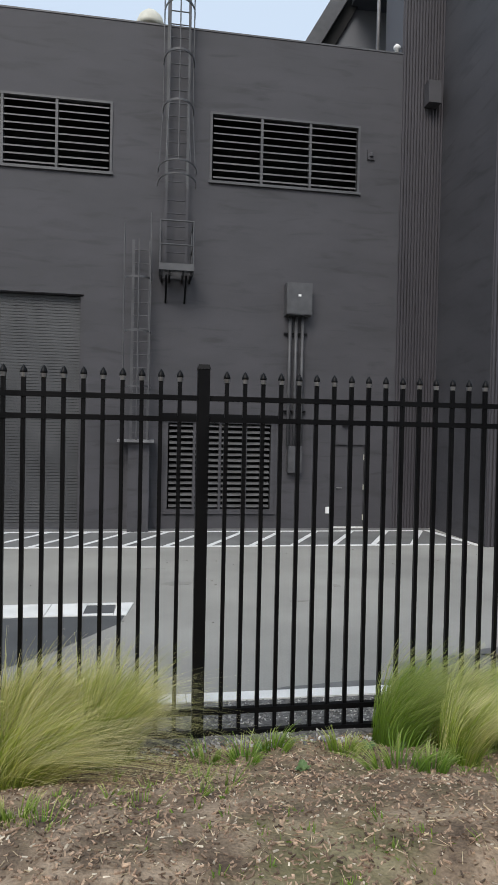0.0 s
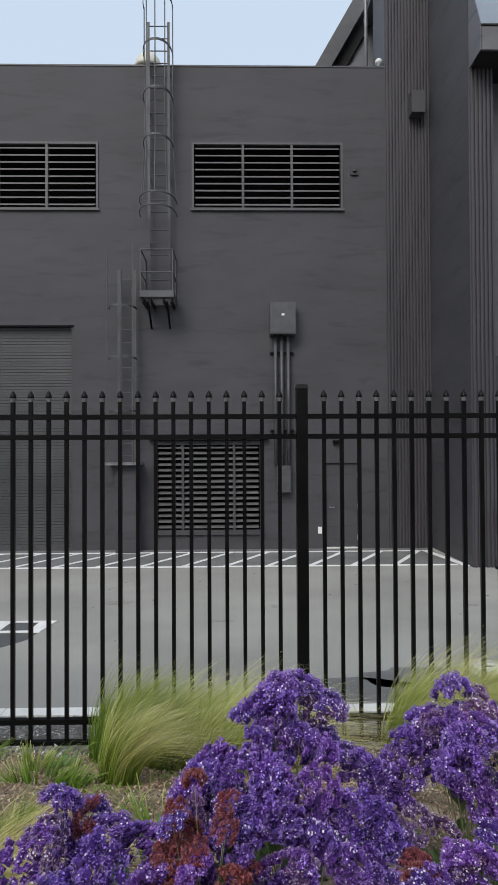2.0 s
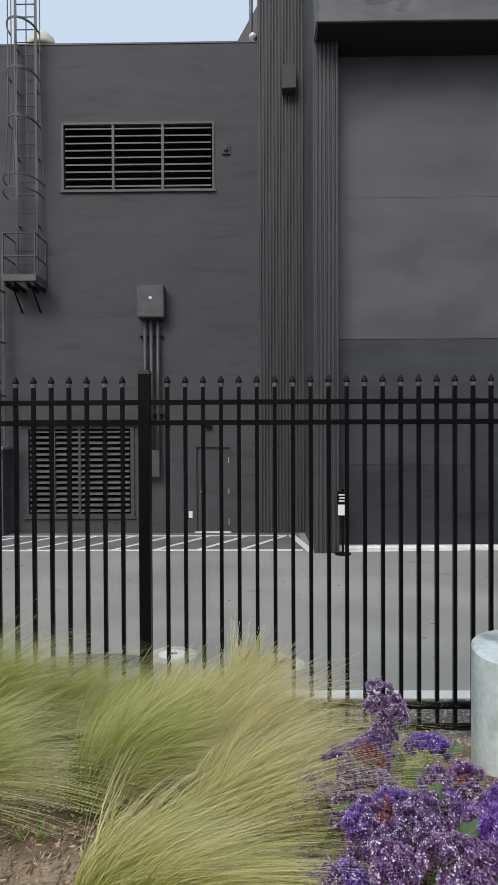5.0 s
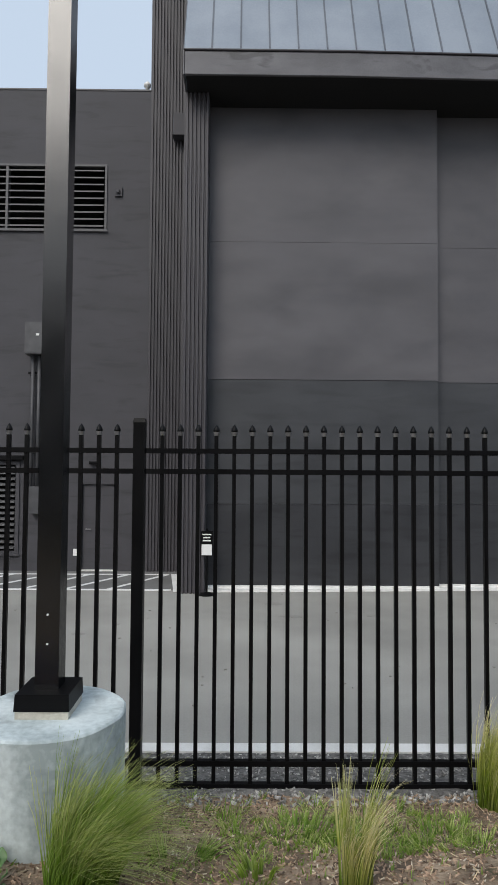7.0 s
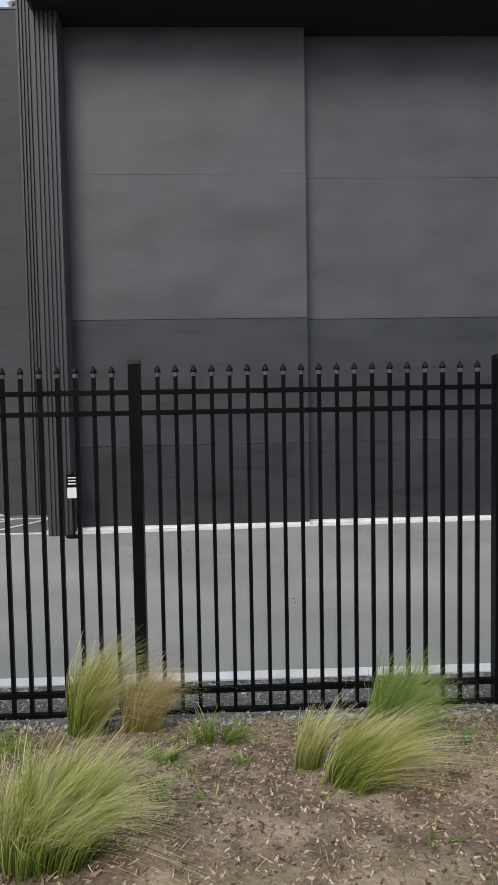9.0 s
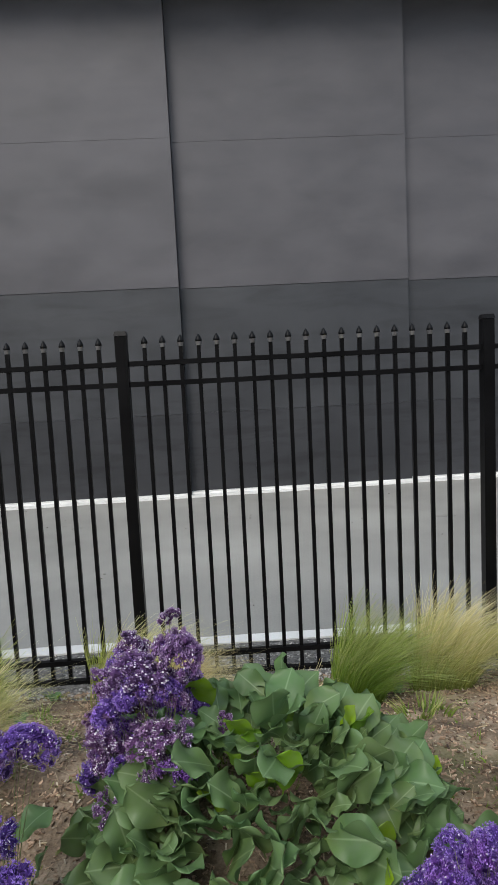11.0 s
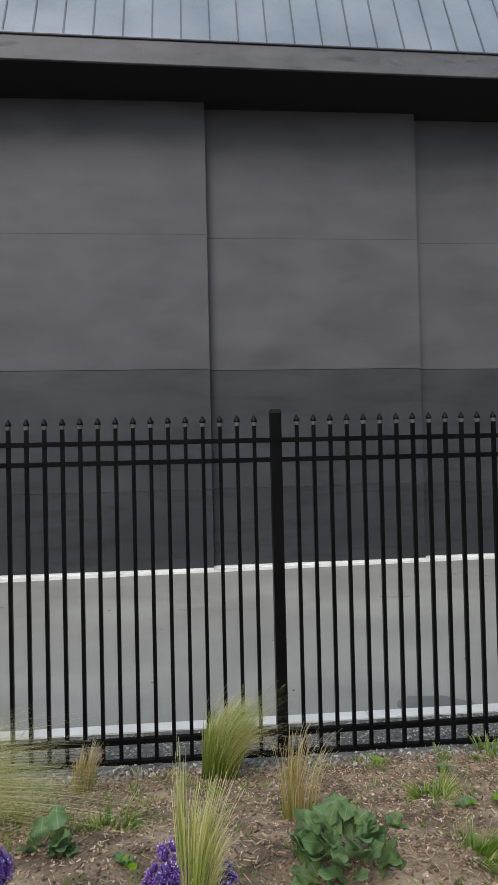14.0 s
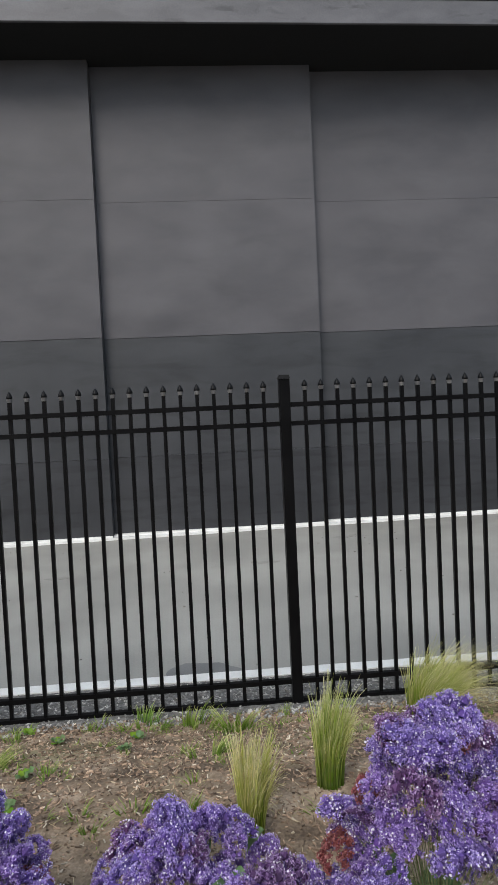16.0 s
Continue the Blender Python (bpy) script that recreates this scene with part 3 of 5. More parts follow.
for i in range(pans):
    bm = bmesh.new()
    a, b = 6.78 + i * SEAM_P, 6.78 + (i + 1) * SEAM_P - 0.03
    v = [bm.verts.new(c) for c in ((a, EY, roof_z(EY)), (b, EY, roof_z(EY)), (b, YR, roof_z(YR)), (a, YR, roof_z(YR)))]
    w = [bm.verts.new(c.co - Vector((0, 0, 0.05))) for c in v]
    bm.faces.new(v)
    bm.faces.new(w[::-1])
    for k in range(4):
        bm.faces.new((w[k], w[(k + 1) % 4], v[(k + 1) % 4], v[k]))
    recede(bm)
    part("roof_panel", bm, M_ROOF, roof)
    bm = bmesh.new()
    y0 = EY
    q = [bm.verts.new(c) for yy in (y0, YR) for c in ((b, yy, roof_z(yy) - 0.05), (b + 0.03, yy, roof_z(yy) - 0.05), (b + 0.03, yy, roof_z(yy) + 0.045), (b, yy, roof_z(yy) + 0.045))]
    for k in range(4):
        bm.faces.new((q[k], q[(k + 1) % 4], q[4 + (k + 1) % 4], q[4 + k]))
    bm.faces.new(q[:4][::-1])
    bm.faces.new(q[4:])
    recede(bm)
    part("seam", bm, M_SEAM, roof)
# side wall under the steep roof, and the upper gable far behind the parapet
def prism(bm, profile, x0, x1):
    """A (y, z) outline drawn out along x."""
    a = [bm.verts.new((x0, y, z)) for y, z in profile]
    b = [bm.verts.new((x1, y, z)) for y, z in profile]
    bm.faces.new(a)
    bm.faces.new(b[::-1])
    for k in range(len(a)):
        bm.faces.new((a[k], a[(k + 1) % len(a)], b[(k + 1) % len(a)], b[k]))
    bmesh.ops.recalc_face_normals(bm, faces=bm.faces[:])


bm = bmesh.new()
prism(bm, [(9.602, LOT - 0.1), (WY + 1.2, LOT - 0.1), (WY + 1.2, roof_z(YR)), (YR, roof_z(YR) - 0.1), (8.37, roof_z(8.37) - 0.1), (8.37, 9.761), (9.602, 9.761)], 6.753, 6.778)
solid("wall_return", bm, M_WALL, "smooth dark return wall beside the pier", "wall")
bm = bmesh.new()
prism(bm, [(EY, EZ0), (8.365, EZ0), (8.365, roof_z(8.365)), (EY, roof_z(EY))], 6.77, 6.792)
solid("trim_eave_end", bm, M_FASCIA, "grey metal end cap of the eave", "fascia")
bm = bmesh.new()
box(bm, 6.8, 45, YR - 0.1, YR + 8, roof_z(YR) - 0.3, roof_z(YR) - 0.1)
solid("roof_top", bm, M_SEAM, "flat top of the steep metal roof", "roof")
GX, GZ, GS = 4.85, 16.0, 1.75
bm = bmesh.new()
a = [(GX - 2.2, GZ - 2.2 * GS), (GX + 4.5, GZ + 4.5 * GS), (GX + 5.1, GZ + 4.5 * GS), (GX - 1.6, GZ - 2.2 * GS)]
v = [bm.verts.new((x, y, z)) for y in (18.6, 19.0) for x, z in a]
for f in ((0, 1, 2, 3), (7, 6, 5, 4), (0, 4, 5, 1), (1, 5, 6, 2), (2, 6, 7, 3), (3, 7, 4, 0)):
    bm.faces.new([v[k] for k in f])
bmesh.ops.recalc_face_normals(bm, faces=bm.faces[:])
solid("trim_rake", bm, M_STEEL, "dark rake board along the sloping roof edge", "rake board")
# flat black strip stands for the soffit in shade behind the rake
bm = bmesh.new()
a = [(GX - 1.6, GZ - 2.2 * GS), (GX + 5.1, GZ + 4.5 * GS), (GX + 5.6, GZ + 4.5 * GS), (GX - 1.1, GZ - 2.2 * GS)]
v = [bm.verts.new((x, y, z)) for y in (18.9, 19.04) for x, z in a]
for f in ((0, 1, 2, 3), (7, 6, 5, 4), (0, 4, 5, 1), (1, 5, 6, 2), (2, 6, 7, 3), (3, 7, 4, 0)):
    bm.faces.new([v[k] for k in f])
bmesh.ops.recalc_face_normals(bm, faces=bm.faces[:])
solid("trim_rake_soffit", bm, M_SOFFIT, "black strip for the shaded soffit behind the rake board", "soffit")
bm = bmesh.new()
a = [(GX - 1.4, GZ - 2.2 * GS), (GX + 5.3, GZ + 4.5 * GS), (14, GZ + 4.5 * GS), (14, GZ - 2.2 * GS)]
v = [bm.verts.new((x, y, z)) for y in (19.05, 19.3) for x, z in a]
for f in ((0, 1, 2, 3), (7, 6, 5, 4), (0, 4, 5, 1), (1, 5, 6, 2), (2, 6, 7, 3), (3, 7, 4, 0)):
    bm.faces.new([v[k] for k in f])
bmesh.ops.recalc_face_normals(bm, faces=bm.faces[:])
solid("wall_gable", bm, M_BLUE_WALL, "grey panelled gable wall above the low roof", "wall")
bm = bmesh.new()
tube(bm, (5.50, 12.3, 10.7), (5.50, 12.3, 16.5), 0.05, n=10)
tagged(part("vent_pipe", bm, M_STEEL_LT, None, smooth=True), "pale upright pipe beside the corrugated tower", "pipe")
bm = bmesh.new()
lathe(bm, [(0.05, 0), (0.05, 0.12), (0.09, 0.14), (0.09, 0.2), (0.03, 0.26)], 10)
tagged(part("roof_camera", bm, M_WHITE, None, smooth=True, at=(5.55, WY + 0.1, 11.40)), "small pale camera dome on the parapet corner", "camera")
bm = bmesh.new()
v = box(bm, -0.16, 0.16, -0.30, 0.0, 0.0, 0.55)
for k in (4, 5):
    v[k].co.y = -0.27
bevel(bm, 0.012)
tagged(part("wall_lamp", bm, M_WALL, None, at=(6.40, WY - 0.037, 10.10)), "dark wedge shaped wall lamp on the corrugated tower", "wall lamp")

# kerb along the right building
bm = bmesh.new()
for i, y in enumerate(PANEL_Y):
    xa, xb = SEAMS[i] + 0.002, SEAMS[i + 1] - 0.002
    fa, fb = 8.56 + 0.056 * (xa - 9), 8.56 + 0.056 * (xb - 9)
    v = [bm.verts.new(c) for z in (LOT - 0.05, LOT + 0.045) for c in ((xa, fa, z), (xb, fb, z), (xb, y + 0.02, z), (xa, y + 0.02, z))]
    for f in ((3, 2, 1, 0), (4, 5, 6, 7), (0, 1, 5, 4), (1, 2, 6, 5), (2, 3, 7, 6), (3, 0, 4, 7)):
        bm.faces.new([v[k] for k in f])
    v = [bm.verts.new(c) for z in (LOT + 0.0455, LOT + 0.085) for c in ((xa, 0.45 * fa + 0.55 * y, z), (xb, 0.45 * fb + 0.55 * y, z), (xb, y + 0.02, z), (xa, y + 0.02, z))]
    for f in ((3, 2, 1, 0), (4, 5, 6, 7), (0, 1, 5, 4), (1, 2, 6, 5), (2, 3, 7, 6), (3, 0, 4, 7)):
        bm.faces.new([v[k] for k in f])
bevel(bm, 0.012)
solid("kerb_building", bm, M_KERB, "pale concrete kerb at the foot of the building", "kerb")

# road paint
PZ0, PZ1 = LOT - 0.003, LOT + 0.009
HY0, HY1 = 8.62, 10.55
bm = bmesh.new()
box(bm, -44.9, 6.6, HY0 + 0.06, WY - 0.005, LOT - 0.01, LOT + 0.004)
solid("asphalt_strip", bm, M_HATCH, "dark asphalt strip under the white hatching", "asphalt")
bm = bmesh.new()
box(bm, -12, 6.55, HY0, HY0 + 0.11, PZ0, PZ1)
box(bm, -12, 6.30, HY1 - 0.11, HY1, PZ0, PZ1)
solid("road_marking_border", bm, M_PAINT, "white painted border lines on the lot", "road marking")


def stripe(x, ya, yb, lean, w=0.12):
    bm = bmesh.new()
    v = [bm.verts.new(c) for z in (PZ0, PZ1) for c in ((x, ya, z), (x + w, ya, z), (x + w + lean, yb, z), (x + lean, yb, z))]
    for f in ((3, 2, 1, 0), (4, 5, 6, 7), (0, 1, 5, 4), (1, 2, 6, 5), (2, 3, 7, 6), (3, 0, 4, 7)):
        bm.faces.new([v[k] for k in f])
    return bm


for i in range(20):
    tagged(part("road_stripe", stripe(-11.5 + i * 0.88, HY0 + 0.115, HY1 - 0.115, 0.95), M_PAINT), "white diagonal hatch stripe on the lot", "road marking", "hatch stripes", "structure")
tagged(part("road_stripe", stripe(6.62, HY0 - 0.1, HY1, -0.28, 0.16), M_PAINT), "white line closing the hatched area", "road marking", "", "structure")

# flat concrete strip with a dark slot, and the asphalt beside it
def flat(outline, z0, z1):
    bm = bmesh.new()
    lo = [bm.verts.new((x, y, z0)) for x, y in outline]
    hi = [bm.verts.new((x, y, z1)) for x, y in outline]
    bm.faces.new(lo[::-1])
    bm.faces.new(hi)
    for k in range(len(lo)):
        bm.faces.new((lo[k], lo[(k + 1) % len(lo)], hi[(k + 1) % len(lo)], hi[k]))
    bmesh.ops.recalc_face_normals(bm, faces=bm.faces[:])
    return bm


t = thing("drain_strip", "flat pale concrete strip with a dark drain slot", "drain", "", "structure", at=(0, 0, LOT))
for xa, xb in ((-9.0, -6.01), (-6.0, -3.51), (-3.5, -1.62), (-1.61, -1.15)):
    part("slab", flat([(xa, 4.06), (xb, 4.06), (xb + 0.02, 4.62), (xa + 0.02, 4.62)], -0.01, 0.012), M_KERB, t)
part("slab", flat([(-0.76, 4.06), (-0.60, 4.06), (-0.52, 4.62), (-0.74, 4.62)], -0.01, 0.012), M_KERB, t)
part("slab", flat([(-1.145, 4.06), (-0.765, 4.06), (-0.765, 4.14), (-1.145, 4.14)], -0.01, 0.012), M_KERB, t)
part("slab", flat([(-1.145, 4.54), (-0.745, 4.54), (-0.742, 4.62), (-1.145, 4.62)], -0.01, 0.012), M_KERB, t)
part("grate", flat([(-1.145, 4.145), (-0.765, 4.145), (-0.765, 4.535), (-1.145, 4.535)], -0.01, 0.006), M_ASPHALT, t, "dark metal grate")
tagged(part("asphalt_patch", flat([(-9, 4.05), (-0.62, 4.05), (-0.66, 3.75), (-1.05, 3.2), (-1.35, 2.75), (-1.9, 2.2), (-9, 1.7)], LOT - 0.01, LOT + 0.004), M_ASPHALT), "dark asphalt patch beside the concrete strip", "asphalt", "", "structure")


def stain(name, cx, cy, rx, ry, seed, mat, label):
    pts = []
    for k in range(26):
        a = 2 * math.pi * k / 26
        r = 1 + 0.35 * noise.noise((2 * math.cos(a) + seed, 2 * math.sin(a), seed))
        pts.append((cx + rx * r * math.cos(a), max(cy + ry * r * math.sin(a), 1.29)))
    tagged(part(name, flat(pts, LOT - 0.01, LOT + 0.003), mat), label, "stain", "lot stains", "structure")


random.seed(11)
for k, (cx, cy, rx, ry) in enumerate(((0.5, 1.50, 0.7, 0.10), (1.7, 1.55, 0.9, 0.18), (3.1, 1.95, 1.0, 0.30), (3.9, 2.3, 0.6, 0.3), (9.2, 1.36, 1.6, 0.05), (11.5, 1.40, 0.9, 0.08),
                                        (13.9, 1.42, 1.2, 0.10), (16.2, 1.42, 0.9, 0.09), (17.3, 1.5, 0.5, 0.12), (18.8, 1.62, 0.42, 0.26), (19.4, 1.42, 1.1, 0.09), (21.5, 1.45, 1.0, 0.1))):
    stain("damp_stain", cx, cy, rx, ry, k * 3.7, M_STAIN, "dark damp silt stain beside the kerb")
for k in range(16):
    stain("damp_stain", random.uniform(-2, 22), random.uniform(4.5, 8), random.uniform(0.05, 0.25), random.uniform(0.04, 0.15), 50 + k, M_STAIN2, "faint oil stain on the concrete")
for cx, cy, lid in ((4.70, 2.55, M_WHITE), (5.84, 2.30, M_RUST)):
    t = thing("utility_cover", "round utility cover set in a concrete collar", "utility cover", "utility covers", at=(cx, cy, LOT))
    bm = bmesh.new()
    lathe(bm, [(0.27, -0.01), (0.27, 0.006), (0.25, 0.009), (0.155, 0.009), (0.155, 0.0)], 28)
    part("collar", bm, M_GROUT, t)
    bm = bmesh.new()
    lathe(bm, [(0.15, 0.0), (0.15, 0.014), (0.10, 0.018), (0.03, 0.018)], 24)
    part("lid", bm, lid, t)
    bm = bmesh.new()
    box(bm, -0.05, 0.05, -0.02, 0.02, 0.0181, 0.024)
    part("lifting_bar", bm, M_STEEL, t)
# silt gathered along the kerb
edge = [(-8 + 0.16 * k, 1.32 + 0.045 * noise.noise((k * 0.35, 2, 0)) + 0.05 * max(0, noise.noise((k * 0.11, 7, 0)))) for k in range(200)]
tagged(part("silt_line", flat([(-8, 1.2725), (23.84, 1.2725)] + edge[::-1], LOT - 0.01, LOT + 0.0026), M_STAIN), "thin dark silt line along the kerb", "stain", "", "structure")
# small pale litter on the lot
random.seed(5)
bm = bmesh.new()
for k in range(90):
    x, y, a = random.uniform(-3, 23), random.uniform(1.5, 8.3), random.uniform(0.006, 0.022)
    box(bm, x - a, x + a, y - a * 0.6, y + a * 0.6, LOT - 0.002, LOT + 0.012)
tagged(part("litter", bm, M_STAIN2), "tiny scattered leaves and grit on the lot", "litter", "", "stuff")

# ---- fence ----
W, TOP = 2.44, 2.404
POSTS = range(-3, 12)
fence = thing("fence", "black ornamental metal fence with spear topped pickets", "fence", at=(0, 0, 0))
bm = bmesh.new()
box(bm, -0.038, 0.038, -0.038, 0.038, -0.15, TOP - 0.03)
bevel(bm, 0.006)
post_me = mesh_of("post", bm, M_BLACK)
bm = bmesh.new()
v = box(bm, -0.043, 0.043, -0.043, 0.043, TOP - 0.029, TOP)
for k in (4, 5, 6, 7):
    v[k].co.x *= 0.8
    v[k].co.y *= 0.8
bevel(bm, 0.004)
cap_me = mesh_of("cap", bm, M_BLACK)
bm = bmesh.new()
box(bm, 0.041, W - 0.041, -0.02, 0.02, -0.017, 0.017)
bevel(bm, 0.003)
rail_me = mesh_of("rail", bm, M_BLACK)
bm = bmesh.new()
box(bm, -0.0127, 0.0127, -0.0127, 0.0127, 0.0, 2.29)
picket_me = mesh_of("picket", bm, M_BLACK)
bm = bmesh.new()
lathe(bm, [(0.0145, 0.0), (0.016, 0.004), (0.0205, 0.030), (0.0225, 0.034), (0.0225, 0.041), (0.0175, 0.055), (0.0095, 0.070), (0.002, 0.080)], 8)
finial_me = mesh_of("finial", bm, M_BLACK, True)
# collar faces take a paler grey than the rest of the finial
finial_me.materials.append(M_STEEL_LT)
for f in finial_me.polygons:
    if len(f.vertices) == 4 and 0.004 < f.center.z < 0.030:
        f.material_index = 1
for k in POSTS:
    share("cap", cap_me, share("post", post_me, fence, (W * k, 0, 0)))
    if k == POSTS[-1]:
        break
    for z in (0.025, 0.17, 2.055, 2.190):
        share("rail", rail_me, fence, (W * k, 0, z))
    for i in range(19):
        share("finial", finial_me, share("picket", picket_me, fence, (W * k + 0.15 + i * 0.1189, 0, 0.0)), (0, 0, 2.288))

# ---- lamp pole on its pedestal ----
LX, LYY, LZ = 7.072, -1.04, 0.90
bm = bmesh.new()
lathe(bm, [(0.365, -0.75), (0.365, -0.012), (0.357, -0.003), (0.345, 0.0)], 56)
for v in bm.verts:
    v.co += 0.006 * noise.noise_vector(v.co * 6)
tagged(part("concrete_pedestal", bm, M_CONC, None, smooth=False, at=(LX, LYY, LZ)), "round weathered concrete lamp pedestal set in the bank", "pedestal")
t = thing("lamp_pole", "square black metal light pole bolted to a concrete pedestal", "lamp pole", at=(LX, LYY, LZ))
bm = bmesh.new()
box(bm, -0.125, 0.125, -0.125, 0.125, 0.0, 0.036)
bevel(bm, 0.01)
part("grout_pad", bm, M_GROUT, t, "pale grout pad")
bm = bmesh.new()
v = box(bm, -0.13, 0.13, -0.13, 0.13, 0.037, 0.115)
bevel(bm, 0.03, 3)
for v in bm.verts:
    if v.co.z > 0.1:
        v.co.x *= 0.97
        v.co.y *= 0.97
part("base_cover", bm, M_BLACK, t, smooth=False)
bm = bmesh.new()
box(bm, -0.057, 0.057, -0.057, 0.057, 0.10, 9.0)
bevel(bm, 0.008, 2)
part("shaft", bm, M_POLE, t)
for z in (0.33, 0.47):
    bm = bmesh.new()
    tube(bm, (0.0, -0.061, z), (0.0, -0.056, z), 0.0055, n=8)
    part("rivet", bm, M_WHITE, t, "bright rivet head")

# ---- parking sign ----
t = thing("parking_sign", "small black and white parking sign on a dark post", "sign", at=(7.30, 8.20, LOT))
bm = bmesh.new()
tube(bm, (0, 0, 0.03), (0, 0, 1.30), 0.025)
part("post", bm, M_BLACK, t)
bm = bmesh.new()
lathe(bm, [(0.16, 0), (0.16, 0.03), (0.05, 0.05)], 16)
part("foot", bm, M_BLACK, t)
bm = bmesh.new()
box(bm, -0.115, 0.115, -0.035, -0.026, 0.76, 1.25)
plate = part("plate", bm, M_BLACK, t)
bm = bmesh.new()
box(bm, -0.10, 0.10, -0.039, -0.0355, 0.78, 0.99)
part("white_field", bm, M_WHITE, plate, "white lower field of the sign")
for k, wdt in enumerate((0.08, 0.07, 0.085)):
    bm = bmesh.new()
    box(bm, -wdt, wdt, -0.038, -0.0352, 1.05 + k * 0.06, 1.075 + k * 0.06)
    part("text_bar", bm, M_WHITE, plate)

# ---- planting ----
def plant_material(name, ramp_colors, rough=0.6, glow=0.35, vary=0.25, bump=0.0, sheen=0.3, rib=None):
    """Colour runs along the blade or leaf (v of its map); light passes through thin leaves."""
    m = bpy.data.materials.new(name)
    m.use_nodes = True
    n, l = m.node_tree.nodes, m.node_tree.links
    p = n["Principled BSDF"]
    uv = n.new("ShaderNodeUVMap")
    sep = n.new("ShaderNodeSeparateXYZ")
    l.new(uv.outputs[0], sep.inputs[0])
    ramp = n.new("ShaderNodeValToRGB")
    els = ramp.color_ramp.elements
    els[0].position, els[0].color = ramp_colors[0][0], rgb(ramp_colors[0][1])
    els[1].position, els[1].color = ramp_colors[-1][0], rgb(ramp_colors[-1][1])
    for pos, c in ramp_colors[1:-1]:
        els.new(pos).color = rgb(c)
    l.new(sep.outputs[1], ramp.inputs[0])
    geo = n.new("ShaderNodeNewGeometry")
    hsv = n.new("ShaderNodeHueSaturation")
    mr = n.new("ShaderNodeMapRange")
    mr.inputs[3].default_value, mr.inputs[4].default_value = 1 - vary, 1 + vary
    l.new(geo.outputs["Random Per Island"], mr.inputs[0])
    l.new(mr.outputs[0], hsv.inputs["Value"])
    oi = n.new("ShaderNodeObjectInfo")
    hr = n.new("ShaderNodeMapRange")
    hr.inputs[3].default_value, hr.inputs[4].default_value = 0.494, 0.522
    l.new(oi.outputs["Random"], hr.inputs[0])
    l.new(hr.outputs[0], hsv.inputs["Hue"])
    nz = n.new("ShaderNodeTexNoise")
    nz.inputs["Scale"].default_value = 30
    l.new(geo.outputs["Position"], nz.inputs["Vector"])
    nr = n.new("ShaderNodeMapRange")
    nr.inputs[3].default_value, nr.inputs[4].default_value = 0.8, 1.2
    l.new(nz.outputs[0], nr.inputs[0])
    l.new(nr.outputs[0], hsv.inputs["Saturation"])
    tone = ramp.outputs[0]
    if rib:
        side, veins = n.new("ShaderNodeMapRange"), n.new("ShaderNodeMix")
        side.inputs[1].default_value, side.inputs[2].default_value = 0.07, 0.0
        l.new(sep.outputs[0], side.inputs[0])
        veins.data_type = "RGBA"
        veins.inputs[7].default_value = rgb(rib)
        l.new(side.outputs[0], veins.inputs[0])
        l.new(tone, veins.inputs[6])
        tone = veins.outputs[2]
    l.new(tone, hsv.inputs["Color"])
    l.new(hsv.outputs[0], p.inputs["Base Color"])
    p.inputs["Roughness"].default_value = rough
    p.inputs["Specular IOR Level"].default_value = sheen
    tr = n.new("ShaderNodeBsdfTranslucent")
    l.new(hsv.outputs[0], tr.inputs[0])
    mix = n.new("ShaderNodeMixShader")
    mix.inputs[0].default_value = glow
    l.new(p.outputs[0], mix.inputs[1])
    l.new(tr.outputs[0], mix.inputs[2])
    l.new(mix.outputs[0], n["Material Output"].inputs[0])
    return m


# blade feet: naturally darker green, deepened by the clump's inner shade painted in
M_GRASS = plant_material("feather_grass", [(0.0, (0.075, 0.125, 0.014)), (0.22, (0.19, 0.27, 0.032)), (0.55, (0.46, 0.50, 0.12)), (1.0, (0.86, 0.79, 0.46))], 0.5, 0.45)
M_GRASS_PALE = plant_material("feather_grass_pale", [(0.0, (0.13, 0.165, 0.025)), (0.25, (0.36, 0.38, 0.095)), (0.55, (0.68, 0.62, 0.27)), (1.0, (0.92, 0.83, 0.56))], 0.5, 0.45)
M_GRASS_GREEN = plant_material("fresh_grass", [(0.0, (0.09, 0.165, 0.02)), (0.4, (0.22, 0.33, 0.05)), (1.0, (0.58, 0.60, 0.24))], 0.5, 0.45)
M_GRASS_DRY = plant_material("dry_grass", [(0.0, (0.30, 0.30, 0.08)), (0.4, (0.55, 0.43, 0.17)), (1.0, (0.80, 0.68, 0.42))], 0.55, 0.45)
M_LEAF = plant_material("broad_leaf", [(0.0, (0.18, 0.25, 0.08)), (0.45, (0.115, 0.185, 0.07)), (1.0, (0.155, 0.235, 0.095))], 0.45, 0.25, 0.45, sheen=0.4, rib=(0.24, 0.33, 0.16))
M_LEAF_LIME = plant_material("young_leaf", [(0.0, (0.14, 0.25, 0.02)), (1.0, (0.23, 0.37, 0.035))], 0.5, 0.3, 0.2, sheen=0.3)
M_STEM = plant_material("flower_stem", [(0.0, (0.15, 0.21, 0.08)), (1.0, (0.28, 0.28, 0.15))], 0.6, 0.1)
# flower ramps: the low end is the painted shade of the lumps
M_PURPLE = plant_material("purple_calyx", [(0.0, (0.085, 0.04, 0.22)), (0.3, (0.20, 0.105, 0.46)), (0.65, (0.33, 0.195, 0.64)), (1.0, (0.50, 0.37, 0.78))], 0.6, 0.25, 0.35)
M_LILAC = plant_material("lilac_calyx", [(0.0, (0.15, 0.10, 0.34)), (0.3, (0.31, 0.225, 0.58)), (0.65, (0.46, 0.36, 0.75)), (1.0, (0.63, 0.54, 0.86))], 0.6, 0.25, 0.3)
